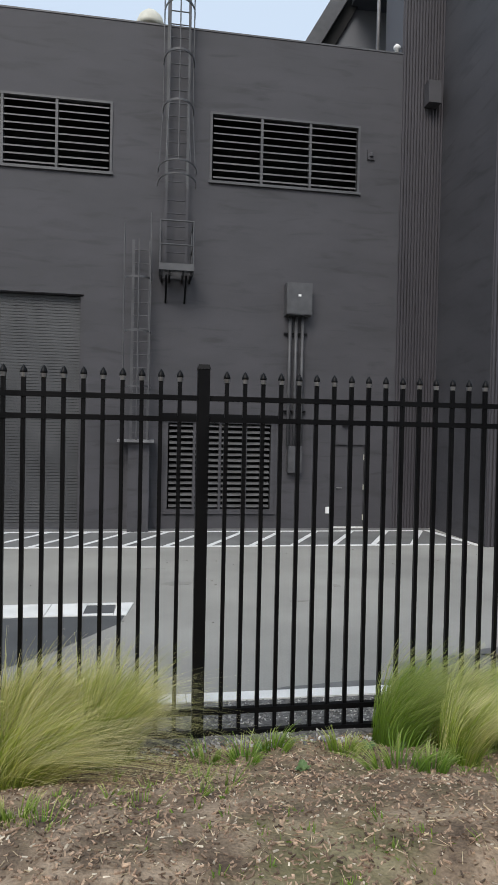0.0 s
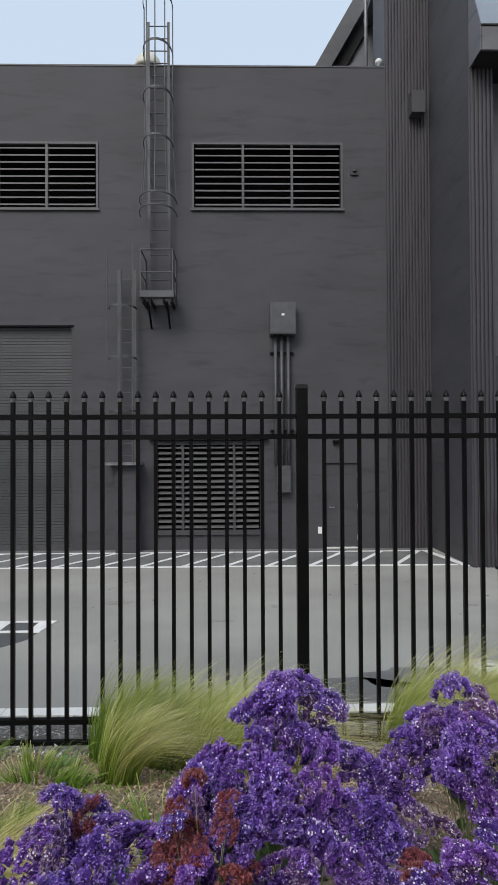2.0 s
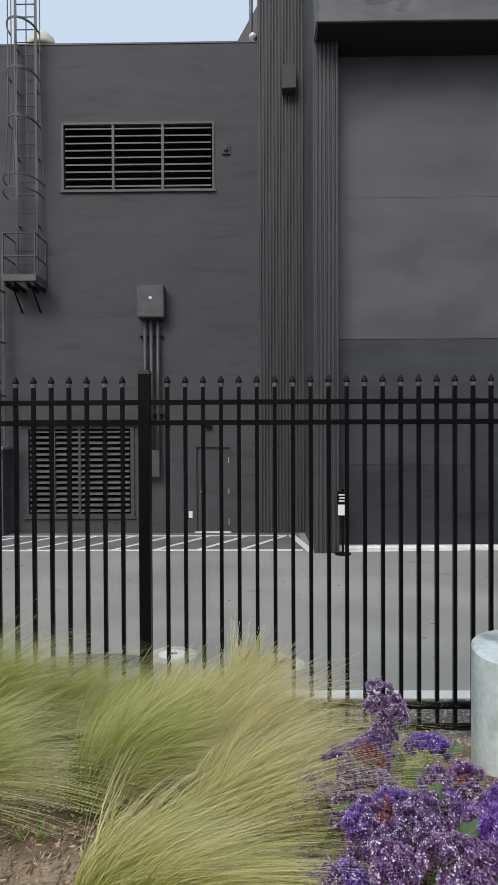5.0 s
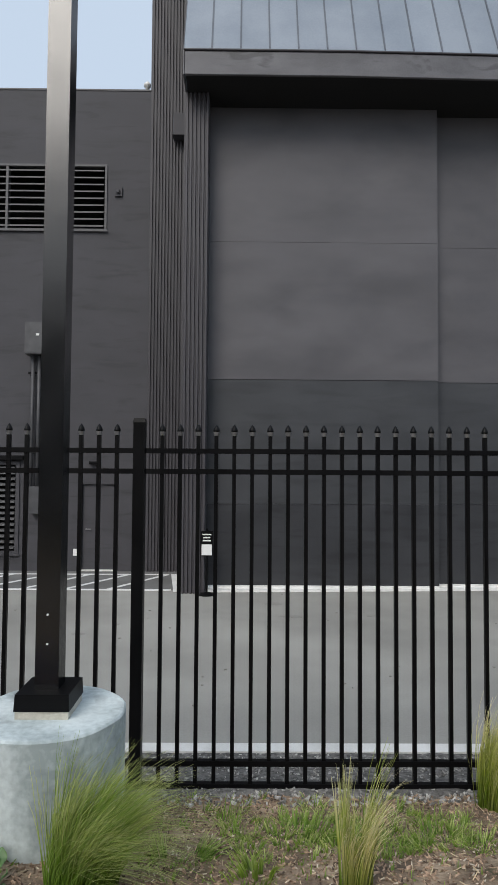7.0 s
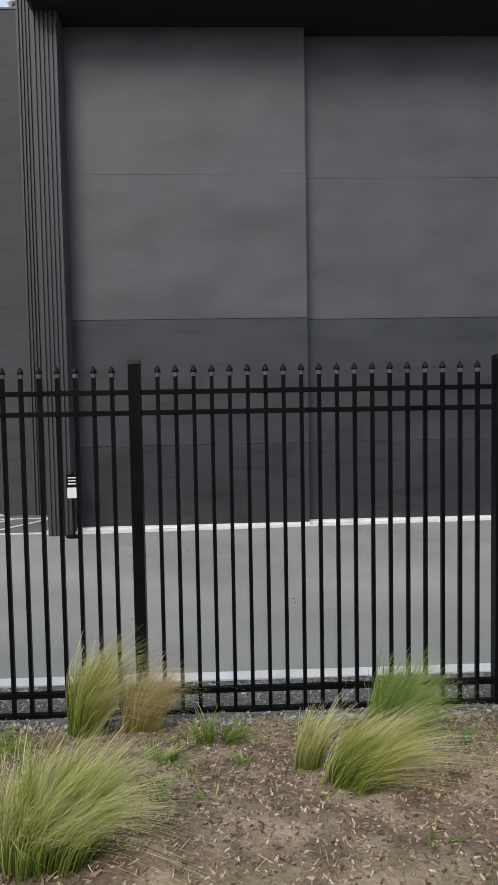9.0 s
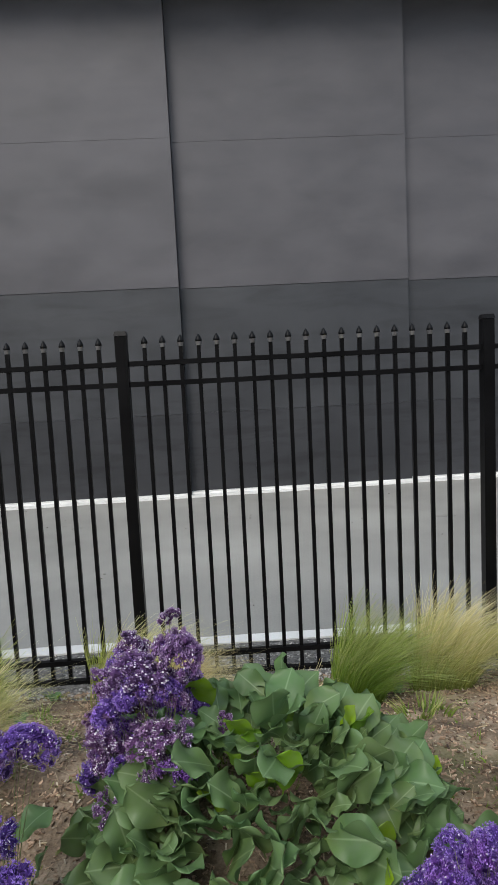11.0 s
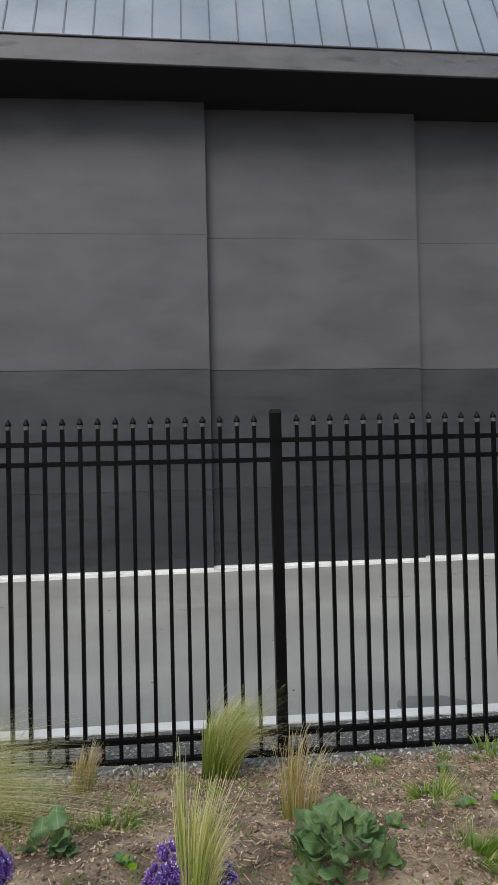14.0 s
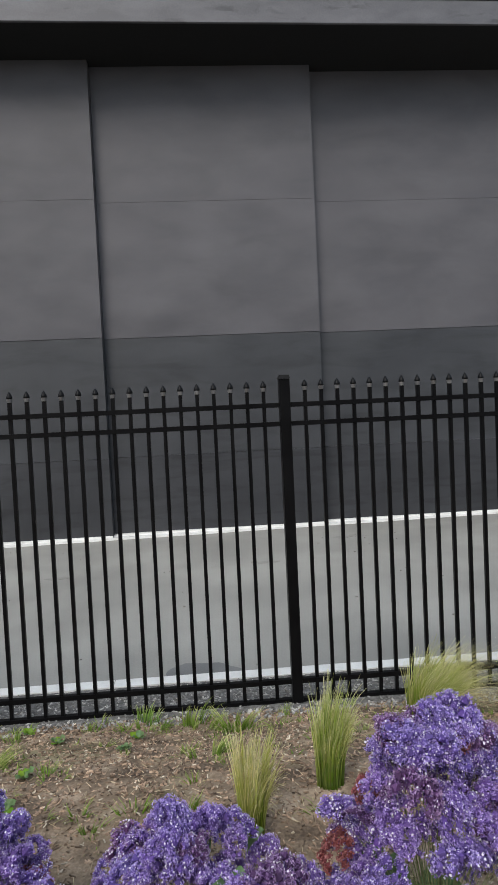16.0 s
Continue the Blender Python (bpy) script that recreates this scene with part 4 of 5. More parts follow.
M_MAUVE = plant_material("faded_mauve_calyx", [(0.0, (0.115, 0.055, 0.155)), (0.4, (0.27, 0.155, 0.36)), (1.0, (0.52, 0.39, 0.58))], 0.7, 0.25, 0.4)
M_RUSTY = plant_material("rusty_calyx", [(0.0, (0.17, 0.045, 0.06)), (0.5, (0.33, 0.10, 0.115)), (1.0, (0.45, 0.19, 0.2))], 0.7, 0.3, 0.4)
M_CROWN = plant_material("white_corolla", [(0.0, (0.75, 0.70, 0.82)), (1.0, (0.88, 0.86, 0.90))], 0.5, 0.3, 0.1)


def from_arrays(name, verts, quads, vmap, mats, index=None, smooth=True, umap=None):
    """A mesh from vertex and quad arrays; vmap is v of the map, vertex by vertex."""
    me = bpy.data.meshes.new(name)
    me.from_pydata(verts.tolist(), [], quads.tolist())
    uv = me.uv_layers.new(name="UVMap")
    loops = np.empty(len(me.loops), dtype=np.int32)
    me.loops.foreach_get("vertex_index", loops)
    uvs = np.zeros((len(loops), 2), dtype=np.float32)
    uvs[:, 1] = np.asarray(vmap)[loops]
    if umap is not None:
        uvs[:, 0] = np.asarray(umap)[loops]
    uv.data.foreach_set("uv", uvs.ravel())
    for m in mats:
        me.materials.append(m)
    if index is not None:
        me.polygons.foreach_set("material_index", np.asarray(index, dtype=np.int32))
    if smooth:
        me.shade_smooth()
    return me


def blades(rng, n, height, spread, wind, droop, base, width=0.0035, segs=6, upright=0.0):
    """n curved ribbons rising from a tuft and bending over with the wind (+x)."""
    locks = max(6, n // 14)
    pick = rng.integers(0, locks, n)
    phi = (rng.uniform(0, 2 * np.pi, locks))[pick] + rng.normal(0, 0.22, n)
    rad = base * np.sqrt((rng.uniform(0, 1, locks))[pick]) * rng.uniform(0.75, 1.15, n)
    bx, by = rad * np.cos(phi), rad * np.sin(phi) * 0.8
    ln = height * (rng.uniform(0.7, 1.2, locks))[pick] * rng.uniform(0.7, 1.1, n)
    tilt = spread * (0.15 + 0.85 * rad / base) * (rng.uniform(0.4, 1.2, locks))[pick] * rng.uniform(0.85, 1.15, n)
    dx, dy = np.cos(phi) * tilt + wind * (rng.uniform(0.2, 1.0, locks))[pick] * rng.uniform(0.8, 1.2, n), np.sin(phi) * tilt
    bend = droop * (rng.uniform(0.4, 1.3, locks))[pick] * rng.uniform(0.7, 1.2, n)
    s = np.linspace(0, 1, segs + 1)
    px = bx[:, None] + ln[:, None] * (dx[:, None] * (0.4 * s + 0.8 * s ** 2.2) + wind * bend[:, None] * s ** 3 * 0.8)
    py = by[:, None] + ln[:, None] * (dy[:, None] * (0.5 * s + 0.6 * s ** 2)) + 0.016 * np.sin(5 * s + 3 * phi[:, None]) * s
    lean = np.sqrt(dx ** 2 + dy ** 2)[:, None]
    pz = ln[:, None] * (s * (1 - 0.18 * lean) - (0.28 + 0.3 * lean) * bend[:, None] * s ** 2.6)
    pz = np.maximum(pz, 0.01 + 0.0 * pz) - 0.02 * (1 - s)
    w = width * (1 - 0.75 * s)[None, :] * rng.uniform(0.7, 1.3, n)[:, None]
    a = rng.uniform(0, np.pi, n)
    wx, wy = np.cos(a)[:, None] * w, np.sin(a)[:, None] * w * 0.6
    left = np.stack([px - wx, py - wy, pz], -1)
    right = np.stack([px + wx, py + wy, pz], -1)
    v = np.stack([left, right], 2).reshape(-1, 3)
    k = np.arange(segs)
    q = np.stack([2 * k, 2 * k + 1, 2 * k + 3, 2 * k + 2], -1)
    q = (q[None] + (np.arange(n) * 2 * (segs + 1))[:, None, None]).reshape(-1, 4)
    pale = rng.uniform(0.5, 1.25, locks)[pick] * rng.uniform(0.85, 1.15, n)
    vm = np.clip(np.repeat(np.tile(s, (n, 1)) * pale[:, None], 2, axis=1).ravel(), 0, 1)
    return v, q, vm


def grass(x, y, h, w, kind="mid", wind=0.45, n=650, label=None):
    """One clump of feather grass standing on the bank."""
    seed = int(abs(x * 131 + y * 977 + h * 71)) % 100000
    rng = np.random.default_rng(seed)
    mat = {"mid": M_GRASS, "pale": M_GRASS_PALE, "green": M_GRASS_GREEN, "dry": M_GRASS_DRY}[kind]
    text = label or {"mid": "green and straw feather grass clump bending in the wind", "pale": "pale straw feather grass clump blown flat by wind",
                     "green": "fresh green grass tuft on the mulch bank", "dry": "dry orange straw grass tuft beside the fence"}[kind]
    t = thing("grass_clump", text, "grass", "feather grass clumps", at=(x, y, bank(x, y)))
    base = min(0.16, 0.26 * w + 0.02)
    v, q, vm = blades(rng, int(n * 2.0), h * 1.06, 0.08 + 0.42 * w, wind * 0.65, 0.85, base, width=0.0027, segs=6)
    tagged(share("foliage", from_arrays("foliage", v, q, vm, [mat]), t), kind="stuff")
    v, q, vm = blades(rng, int(n * 1.6), h * 1.06, 0.10 + 0.50 * w, wind * 0.9, 1.35, base * 1.1, width=0.0021, segs=7)
    tagged(share("seed_plume", from_arrays("seed_plume", v, q, vm, [M_GRASS_PALE if kind == "mid" else mat]), t), kind="stuff")
    return t


GRASS = [
    (-1.02, -0.25, 0.66, 0.56, "mid", 0.35, 1100), (-0.58, -0.30, 0.64, 0.50, "mid", 0.35, 1100), (-1.5, -0.4, 0.6, 0.6, "mid", 0.5, 500), (-0.95, -0.75, 0.45, 0.5, "mid", 0.8, 500),
    (1.24, -0.28, 0.60, 0.46, "green", 0.75, 800), (1.60, -0.34, 0.58, 0.46, "mid", 0.95, 900), (1.36, -0.85, 0.50, 0.28, "mid", 0.5, 450), (1.90, -0.55, 0.58, 0.50, "mid", 0.95, 900),
    (3.05, -0.31, 0.68, 0.44, "mid", 0.8, 850), (3.45, -0.26, 0.66, 0.46, "mid", 0.95, 850), (3.87, -0.46, 0.72, 0.40, "mid", 0.75, 900), (4.30, -0.37, 0.60, 0.42, "mid", 0.9, 700), (4.66, -0.37, 0.52, 0.42, "mid", 0.8, 700),
    (5.10, -0.34, 0.58, 0.36, "pale", 0.4, 650), (5.53, -0.28, 0.68, 0.26, "pale", 0.2, 900), (4.34, -1.75, 0.56, 0.50, "mid", 0.6, 1100), (5.42, -1.25, 0.62, 0.5, "pale", 0.75, 900), (5.50, -2.0, 0.50, 0.5, "pale", 0.95, 900), (5.20, -2.30, 0.44, 0.46, "pale", 0.95, 800), (5.14, -0.95, 0.60, 0.48, "mid", 0.8, 800), (5.0, -1.6, 0.6, 0.5, "mid", 0.6, 700),
    (1.16, -2.16, 0.27, 0.34, "pale", 1.1, 520), (1.20, -1.95, 0.20, 0.14, "green", 0.3, 160),
    (7.37, -1.58, 0.48, 0.40, "green", 0.4, 800), (8.45, -1.65, 0.50, 0.14, "mid", 0.12, 130), (9.48, -0.46, 0.62, 0.28, "mid", 0.4, 420), (9.80, -0.42, 0.44, 0.32, "dry", 0.35, 320),
    (9.70, -2.00, 0.42, 0.5, "mid", 0.35, 800), (10.72, -1.25, 0.35, 0.14, "pale", 0.3, 90),
    (11.26, -0.83, 0.46, 0.40, "green", 0.35, 600), (11.73, -1.90, 0.64, 0.26, "mid", 0.25, 750), (12.15, -0.60, 0.56, 0.50, "mid", 0.6, 900), (10.90, -1.45, 0.34, 0.42, "mid", 0.9, 450),
    (11.28, -2.60, 0.40, 0.46, "pale", 0.5, 800), (12.45, -0.95, 0.40, 0.3, "dry", 0.6, 350),
    (13.48, -1.00, 0.56, 0.40, "green", 0.5, 700), (14.05, -0.70, 0.60, 0.52, "pale", 0.45, 800), (14.42, -1.10, 0.46, 0.35, "mid", 0.5, 550), (13.14, -1.46, 0.28, 0.13, "dry", 0.3, 110),
    (14.94, -0.85, 0.52, 0.45, "pale", 0.6, 850), (15.02, -1.30, 0.58, 0.42, "mid", 0.85, 1150),
    (16.63, -0.46, 0.54, 0.30, "mid", 0.3, 420), (15.83, -0.58, 0.26, 0.15, "dry", 0.2, 110), (16.49, -2.40, 0.62, 0.03, "mid", 0.06, 300),
    (16.98, -1.40, 0.50, 0.2, "dry", 0.15, 40), (17.87, -2.48, 0.56, 0.05, "mid", 0.05, 220),
    (19.42, -1.82, 0.48, 0.12, "mid", 0.08, 280), (19.05, -2.15, 0.44, 0.07, "mid", 0.06, 260), (20.26, -0.72, 0.46, 0.40, "mid", 0.5, 600), (20.9, -1.0, 0.45, 0.4, "mid", 0.5, 400),
]
for g in GRASS:
    grass(*g)

# small green tufts and weeds
TUFTS = [(0.06, -0.45, 0.14, 0.3), (0.25, -0.5, 0.12, 0.2), (0.43, -0.33, 0.14, 0.2), (0.83, -0.51, 0.15, 0.25), (0.98, -0.95, 0.20, 0.3), (-0.83, -1.40, 0.10, 0.25), (1.15, -1.0, 0.14, 0.2), (2.2, -0.95, 0.14, 0.2),
         (1.75, -1.95, 0.28, 0.2), (2.05, -1.5, 0.14, 0.2), (3.9, -1.6, 0.15, 0.25), (4.1, -1.95, 0.26, 0.16), (8.67, -1.2, 0.12, 0.4), (8.3, -1.0, 0.12, 0.4), (8.95, -1.1, 0.10, 0.3), (8.1, -1.5, 0.1, 0.25), (9.1, -1.9, 0.12, 0.25),
         (10.25, -0.75, 0.2, 0.2), (10.0, -1.1, 0.1, 0.2), (7.75, -1.3, 0.12, 0.25), (6.45, -1.2, 0.14, 0.22), (6.25, -1.45, 0.12, 0.2), (18.45, -0.35, 0.12, 0.45), (18.75, -0.40, 0.14, 0.4), (19.05, -0.5, 0.16, 0.25), (17.7, -1.2, 0.12, 0.2),
         (18.9, -1.3, 0.10, 0.25), (13.75, -1.35, 0.10, 0.3), (15.6, -1.2, 0.14, 0.3), (16.1, -1.4, 0.12, 0.3), (17.6, -1.9, 0.12, 0.2)]
for x, y, h, w in TUFTS:
    rng = np.random.default_rng(int(x * 100 + 5000))
    v, q, vm = blades(rng, 150, h, 0.9, 0.15, 0.8, 0.5 * w, width=0.004, segs=4)
    me = from_arrays("grass_tuft", v, q, vm, [M_GRASS_GREEN])
    t = thing("grass_tuft", "low fresh green grass tuft in the mulch", "grass", "grass tufts", at=(x, y, bank(x, y)))
    tagged(share("foliage", me, t), kind="stuff")


def leaf_mesh(rng, length, width, curl, mat, wave=0.12):
    """A broad spoon shaped leaf with a folded midrib, wavy rim and a stalk; lies along +x."""
    nu, nv = 16, 8
    s = 1 - (1 - np.linspace(0, 1, nu + 1)) ** 1.35
    c = np.linspace(-1, 1, nv + 1)
    ph = rng.uniform(0, 6)
    blade = np.clip((s - 0.12) / 0.88, 0, 1)
    prof = 0.05 + np.clip(4 * blade ** 1.15 * (1 - blade ** 1.15), 0, 1) ** 0.5
    prof[-1] = 0.12
    lobes = 1 + 0.04 * np.sin(14 * s[:, None] + ph + 2.0 * np.sign(c[None])) * np.abs(c[None])
    x = length * s[:, None] * (1 - 0.07 * np.abs(c[None]) ** 2)
    y = width * prof[:, None] * c[None] * lobes
    z = length * (0.55 * s - curl * s ** 2)[:, None] + width * 0.16 * prof[:, None] * np.abs(c[None]) ** 2 + wave * width * np.sin(11 * s[:, None] + ph + 1.5 * np.sign(c[None])) * np.abs(c[None]) ** 1.6 * prof[:, None]
    v = np.stack([x + 0 * y, y, z], -1).reshape(-1, 3)
    i, j = np.meshgrid(np.arange(nu), np.arange(nv), indexing="ij")
    q = np.stack([i * (nv + 1) + j, (i + 1) * (nv + 1) + j, (i + 1) * (nv + 1) + j + 1, i * (nv + 1) + j + 1], -1).reshape(-1, 4)
    return from_arrays("leaf", v, q, np.repeat(s, nv + 1), [mat], umap=np.tile(np.abs(c), nu + 1))


rng = np.random.default_rng(3)
LEAVES = [leaf_mesh(rng, 0.19, 0.062, c, M_LEAF, 0.28) for c in (0.1, 0.3, 0.5)] + [leaf_mesh(rng, 0.14, 0.050, c, M_LEAF, 0.35) for c in (0.15, 0.4)]
LIME = [leaf_mesh(rng, 0.15, 0.045, c, M_LEAF_LIME, 0.25) for c in (0.15, 0.35)]


def put_leaf(parent, me, x, y, z, yaw, pitch, roll, s):
    ob = share("leaf", me, parent)
    ob.matrix_local = Matrix.LocRotScale((x, y, z), Euler((roll, -pitch, yaw)), (s, s, s))


def leafy(x, y, radius, height, n, lime, size=1.0):
    """A mound of broad leaves in many small rosettes."""
    rng = np.random.default_rng(int(x * 91))
    t = thing("leafy_plant", "mound of broad blue green leaves with a few lime ones", "leafy plant", "leafy plants", at=(x, y, bank(x, y)))
    for k in range(n):
        r = radius * math.sqrt(rng.uniform(0, 1))
        a = rng.uniform(0, 2 * math.pi)
        h = height * (1 - 0.75 * (r / radius) ** 2) * rng.uniform(0.55, 1.0) - 0.06
        young = k < lime
        me = LIME[k % 2] if young else LEAVES[int(rng.integers(0, 5))]
        put_leaf(t, me, r * 0.85 * math.cos(a), r * 0.85 * math.sin(a), max(h, 0.0) + (0.05 if young else 0), a + rng.normal(0, 0.9), rng.uniform(-0.1, 0.85) + (0.5 if young else 0), rng.normal(0, 0.5), size * rng.uniform(0.65, 1.2))
    return t


leafy(12.93, -2.22, 0.64, 0.52, 620, 30, 0.88)
leafy(14.25, -2.35, 0.52, 0.44, 300, 22, 0.85)
leafy(17.07, -1.95, 0.19, 0.22, 60, 0, 0.7)
leafy(15.88, -1.62, 0.10, 0.14, 16, 0, 0.6)
leafy(6.95, -1.70, 0.16, 0.10, 18, 0, 0.6)
leafy(4.12, -1.78, 0.14, 0.16, 14, 0, 0.55)


# sea lavender: airy stems carrying lumpy heads of tiny papery flowers
def head_mesh(seed, radius, lumps, mat, white):
    """A domed corymb: small lumps set over a cap, each a dark core crowded with tiny cups; the white ones are open
    blossoms. Cup tone darkens away from the outward side, as painted shading.
    """
    rng = np.random.default_rng(seed)
    verts, faces, vm, idx = [], [], [], []
    for k in range(lumps):
        t = (k + 0.5) / lumps
        th = math.acos(1 - 0.92 * t) + rng.normal(0, 0.07)
        ph = k * 2.39996 + rng.normal(0, 0.25)
        out = np.array((math.sin(th) * math.cos(ph), math.sin(th) * math.sin(ph), math.cos(th)))
        c = out * np.array((1, 1, 0.72)) * radius * rng.uniform(0.78, 1.04)
        lr = radius * rng.uniform(0.20, 0.30)
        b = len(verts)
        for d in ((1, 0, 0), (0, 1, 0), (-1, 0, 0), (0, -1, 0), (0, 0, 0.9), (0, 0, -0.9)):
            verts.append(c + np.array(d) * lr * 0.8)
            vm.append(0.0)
        faces += [(b + e, b + (e + 1) % 4, b + 4) for e in range(4)] + [(b + (e + 1) % 4, b + e, b + 5) for e in range(4)]
        idx += [0] * 8
        for j in range(44):
            d = rng.normal(0, 1, 3) + out * 0.9
            d /= np.linalg.norm(d)
            p = c + d * lr * rng.uniform(0.8, 1.08)
            # lumpy shading painted in: outward cups pale, side and inner cups dark
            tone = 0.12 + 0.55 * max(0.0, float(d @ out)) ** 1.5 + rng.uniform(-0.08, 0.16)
            axis = d + rng.normal(0, 0.45, 3)
            axis /= np.linalg.norm(axis)
            side = np.cross(axis, rng.normal(0, 1, 3))
            side /= np.linalg.norm(side) + 1e-6
            other = np.cross(axis, side)
            b = len(verts)
            if float(d @ out) > 0.35 and rng.random() < white:
                r = rng.uniform(0.0024, 0.0038)
                p = p + axis * 0.003
                verts += [p - side * r, p - other * r, p + side * r, p + other * r]
                faces.append((b, b + 1, b + 2, b + 3))
                vm += [0.3, 0.8, 0.9, 0.6]
                idx.append(1)
            else:
                r = rng.uniform(0.0019, 0.0032)
                verts += [p - axis * r * 0.8 - side * r, p - axis * r * 0.3 + side * r - other * r * 0.7, p + axis * r + other * r * 1.1]
                faces.append((b, b + 1, b + 2))
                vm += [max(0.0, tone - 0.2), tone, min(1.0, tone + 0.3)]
                idx.append(0)
    me = bpy.data.meshes.new("flower_head")
    me.from_pydata([tuple(c) for c in verts], [], faces)
    uv = me.uv_layers.new(name="UVMap")
    loops = np.empty(len(me.loops), dtype=np.int32)
    me.loops.foreach_get("vertex_index", loops)
    uvs = np.zeros((len(loops), 2), dtype=np.float32)
    uvs[:, 1] = np.asarray(vm)[loops]
    uv.data.foreach_set("uv", uvs.ravel())
    me.materials.append(mat)
    me.materials.append(M_CROWN)
    me.polygons.foreach_set("material_index", np.asarray(idx, dtype=np.int32))
    return me


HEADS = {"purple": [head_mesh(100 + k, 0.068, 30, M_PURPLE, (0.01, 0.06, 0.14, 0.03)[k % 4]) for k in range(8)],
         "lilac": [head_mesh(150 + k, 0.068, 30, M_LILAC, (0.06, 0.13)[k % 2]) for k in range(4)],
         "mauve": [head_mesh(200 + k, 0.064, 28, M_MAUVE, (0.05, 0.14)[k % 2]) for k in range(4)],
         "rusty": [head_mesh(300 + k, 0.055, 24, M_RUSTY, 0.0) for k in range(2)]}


def lavender(x, y, top, radius, heads, mix=(0.8, 0.15, 0.05), low=0.45, leaves=14, depth=0.8):
    """A sea lavender bush whose highest flowers reach the height top above the datum."""
    seed = int(abs(x * 373 + y * 59))
    rng = np.random.default_rng(seed)
    g = bank(x, y)
    h = top - g
    kind = ["lilac" if x > 17.5 else "purple", "mauve", "rusty"]
    text = "purple sea lavender bush in full flower with white specks" if mix[0] > 0.5 else "faded mauve sea lavender bush with dry flower heads"
    t = thing("sea_lavender", text, "flower bush", "sea lavender bushes", at=(x, y, g))
    segs_v, segs_q, segs_m = [], [], []
    heads = int(heads * 1.25)
    for k in range(heads):
        a = rng.uniform(0, 2 * math.pi)
        r = radius * math.sqrt(rng.uniform(0.0, 1.0))
        dome = 1 - (1 - low) * (r / radius) ** 1.7
        z = h * dome * (rng.uniform(0.84, 1.0) if k < 0.7 * heads else rng.uniform(0.5, 0.85)) - 0.03
        px, py = r * math.cos(a), depth * r * math.sin(a)
        c = kind[int(rng.choice(3, p=mix))]
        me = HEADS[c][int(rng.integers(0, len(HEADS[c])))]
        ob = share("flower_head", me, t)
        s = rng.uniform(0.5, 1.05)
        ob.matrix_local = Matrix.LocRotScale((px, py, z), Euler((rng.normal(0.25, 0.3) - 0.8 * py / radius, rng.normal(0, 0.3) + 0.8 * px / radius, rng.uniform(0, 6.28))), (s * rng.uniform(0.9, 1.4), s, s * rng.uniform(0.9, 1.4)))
        # stalk: from the root, bending out to the head
        n = 5
        u = np.linspace(0, 1, n + 1)
        cx, cy = px * (0.12 + 0.88 * u ** 1.6), py * (0.12 + 0.88 * u ** 1.6)
        cz = (z - 0.005) * u
        w = 0.0017 * (1 - 0.5 * u)
        for wx, wy in ((1, 0), (0, 1)):
            b = len(segs_v)
            for i in range(n + 1):
                segs_v += [(cx[i] - wx * w[i], cy[i] - wy * w[i], cz[i]), (cx[i] + wx * w[i], cy[i] + wy * w[i], cz[i])]
                segs_m += [u[i], u[i]]
            for i in range(n):
                segs_q.append((b + 2 * i, b + 2 * i + 1, b + 2 * i + 3, b + 2 * i + 2))
    tagged(share("stalk", from_arrays("stalk", np.array(segs_v), np.array(segs_q), segs_m, [M_STEM]), t), kind="stuff")
    for k in range(int(leaves * 1.8)):
        a = rng.uniform(0, 2 * math.pi)
        r = radius * rng.uniform(0.1, 0.75)
        put_leaf(t, LEAVES[int(rng.integers(0, 5))], r * math.cos(a), depth * r * math.sin(a), rng.uniform(0.0, 0.26), a + rng.normal(0, 0.6), rng.uniform(0.0, 0.9), rng.normal(0, 0.4), rng.uniform(0.5, 0.95))
    return t


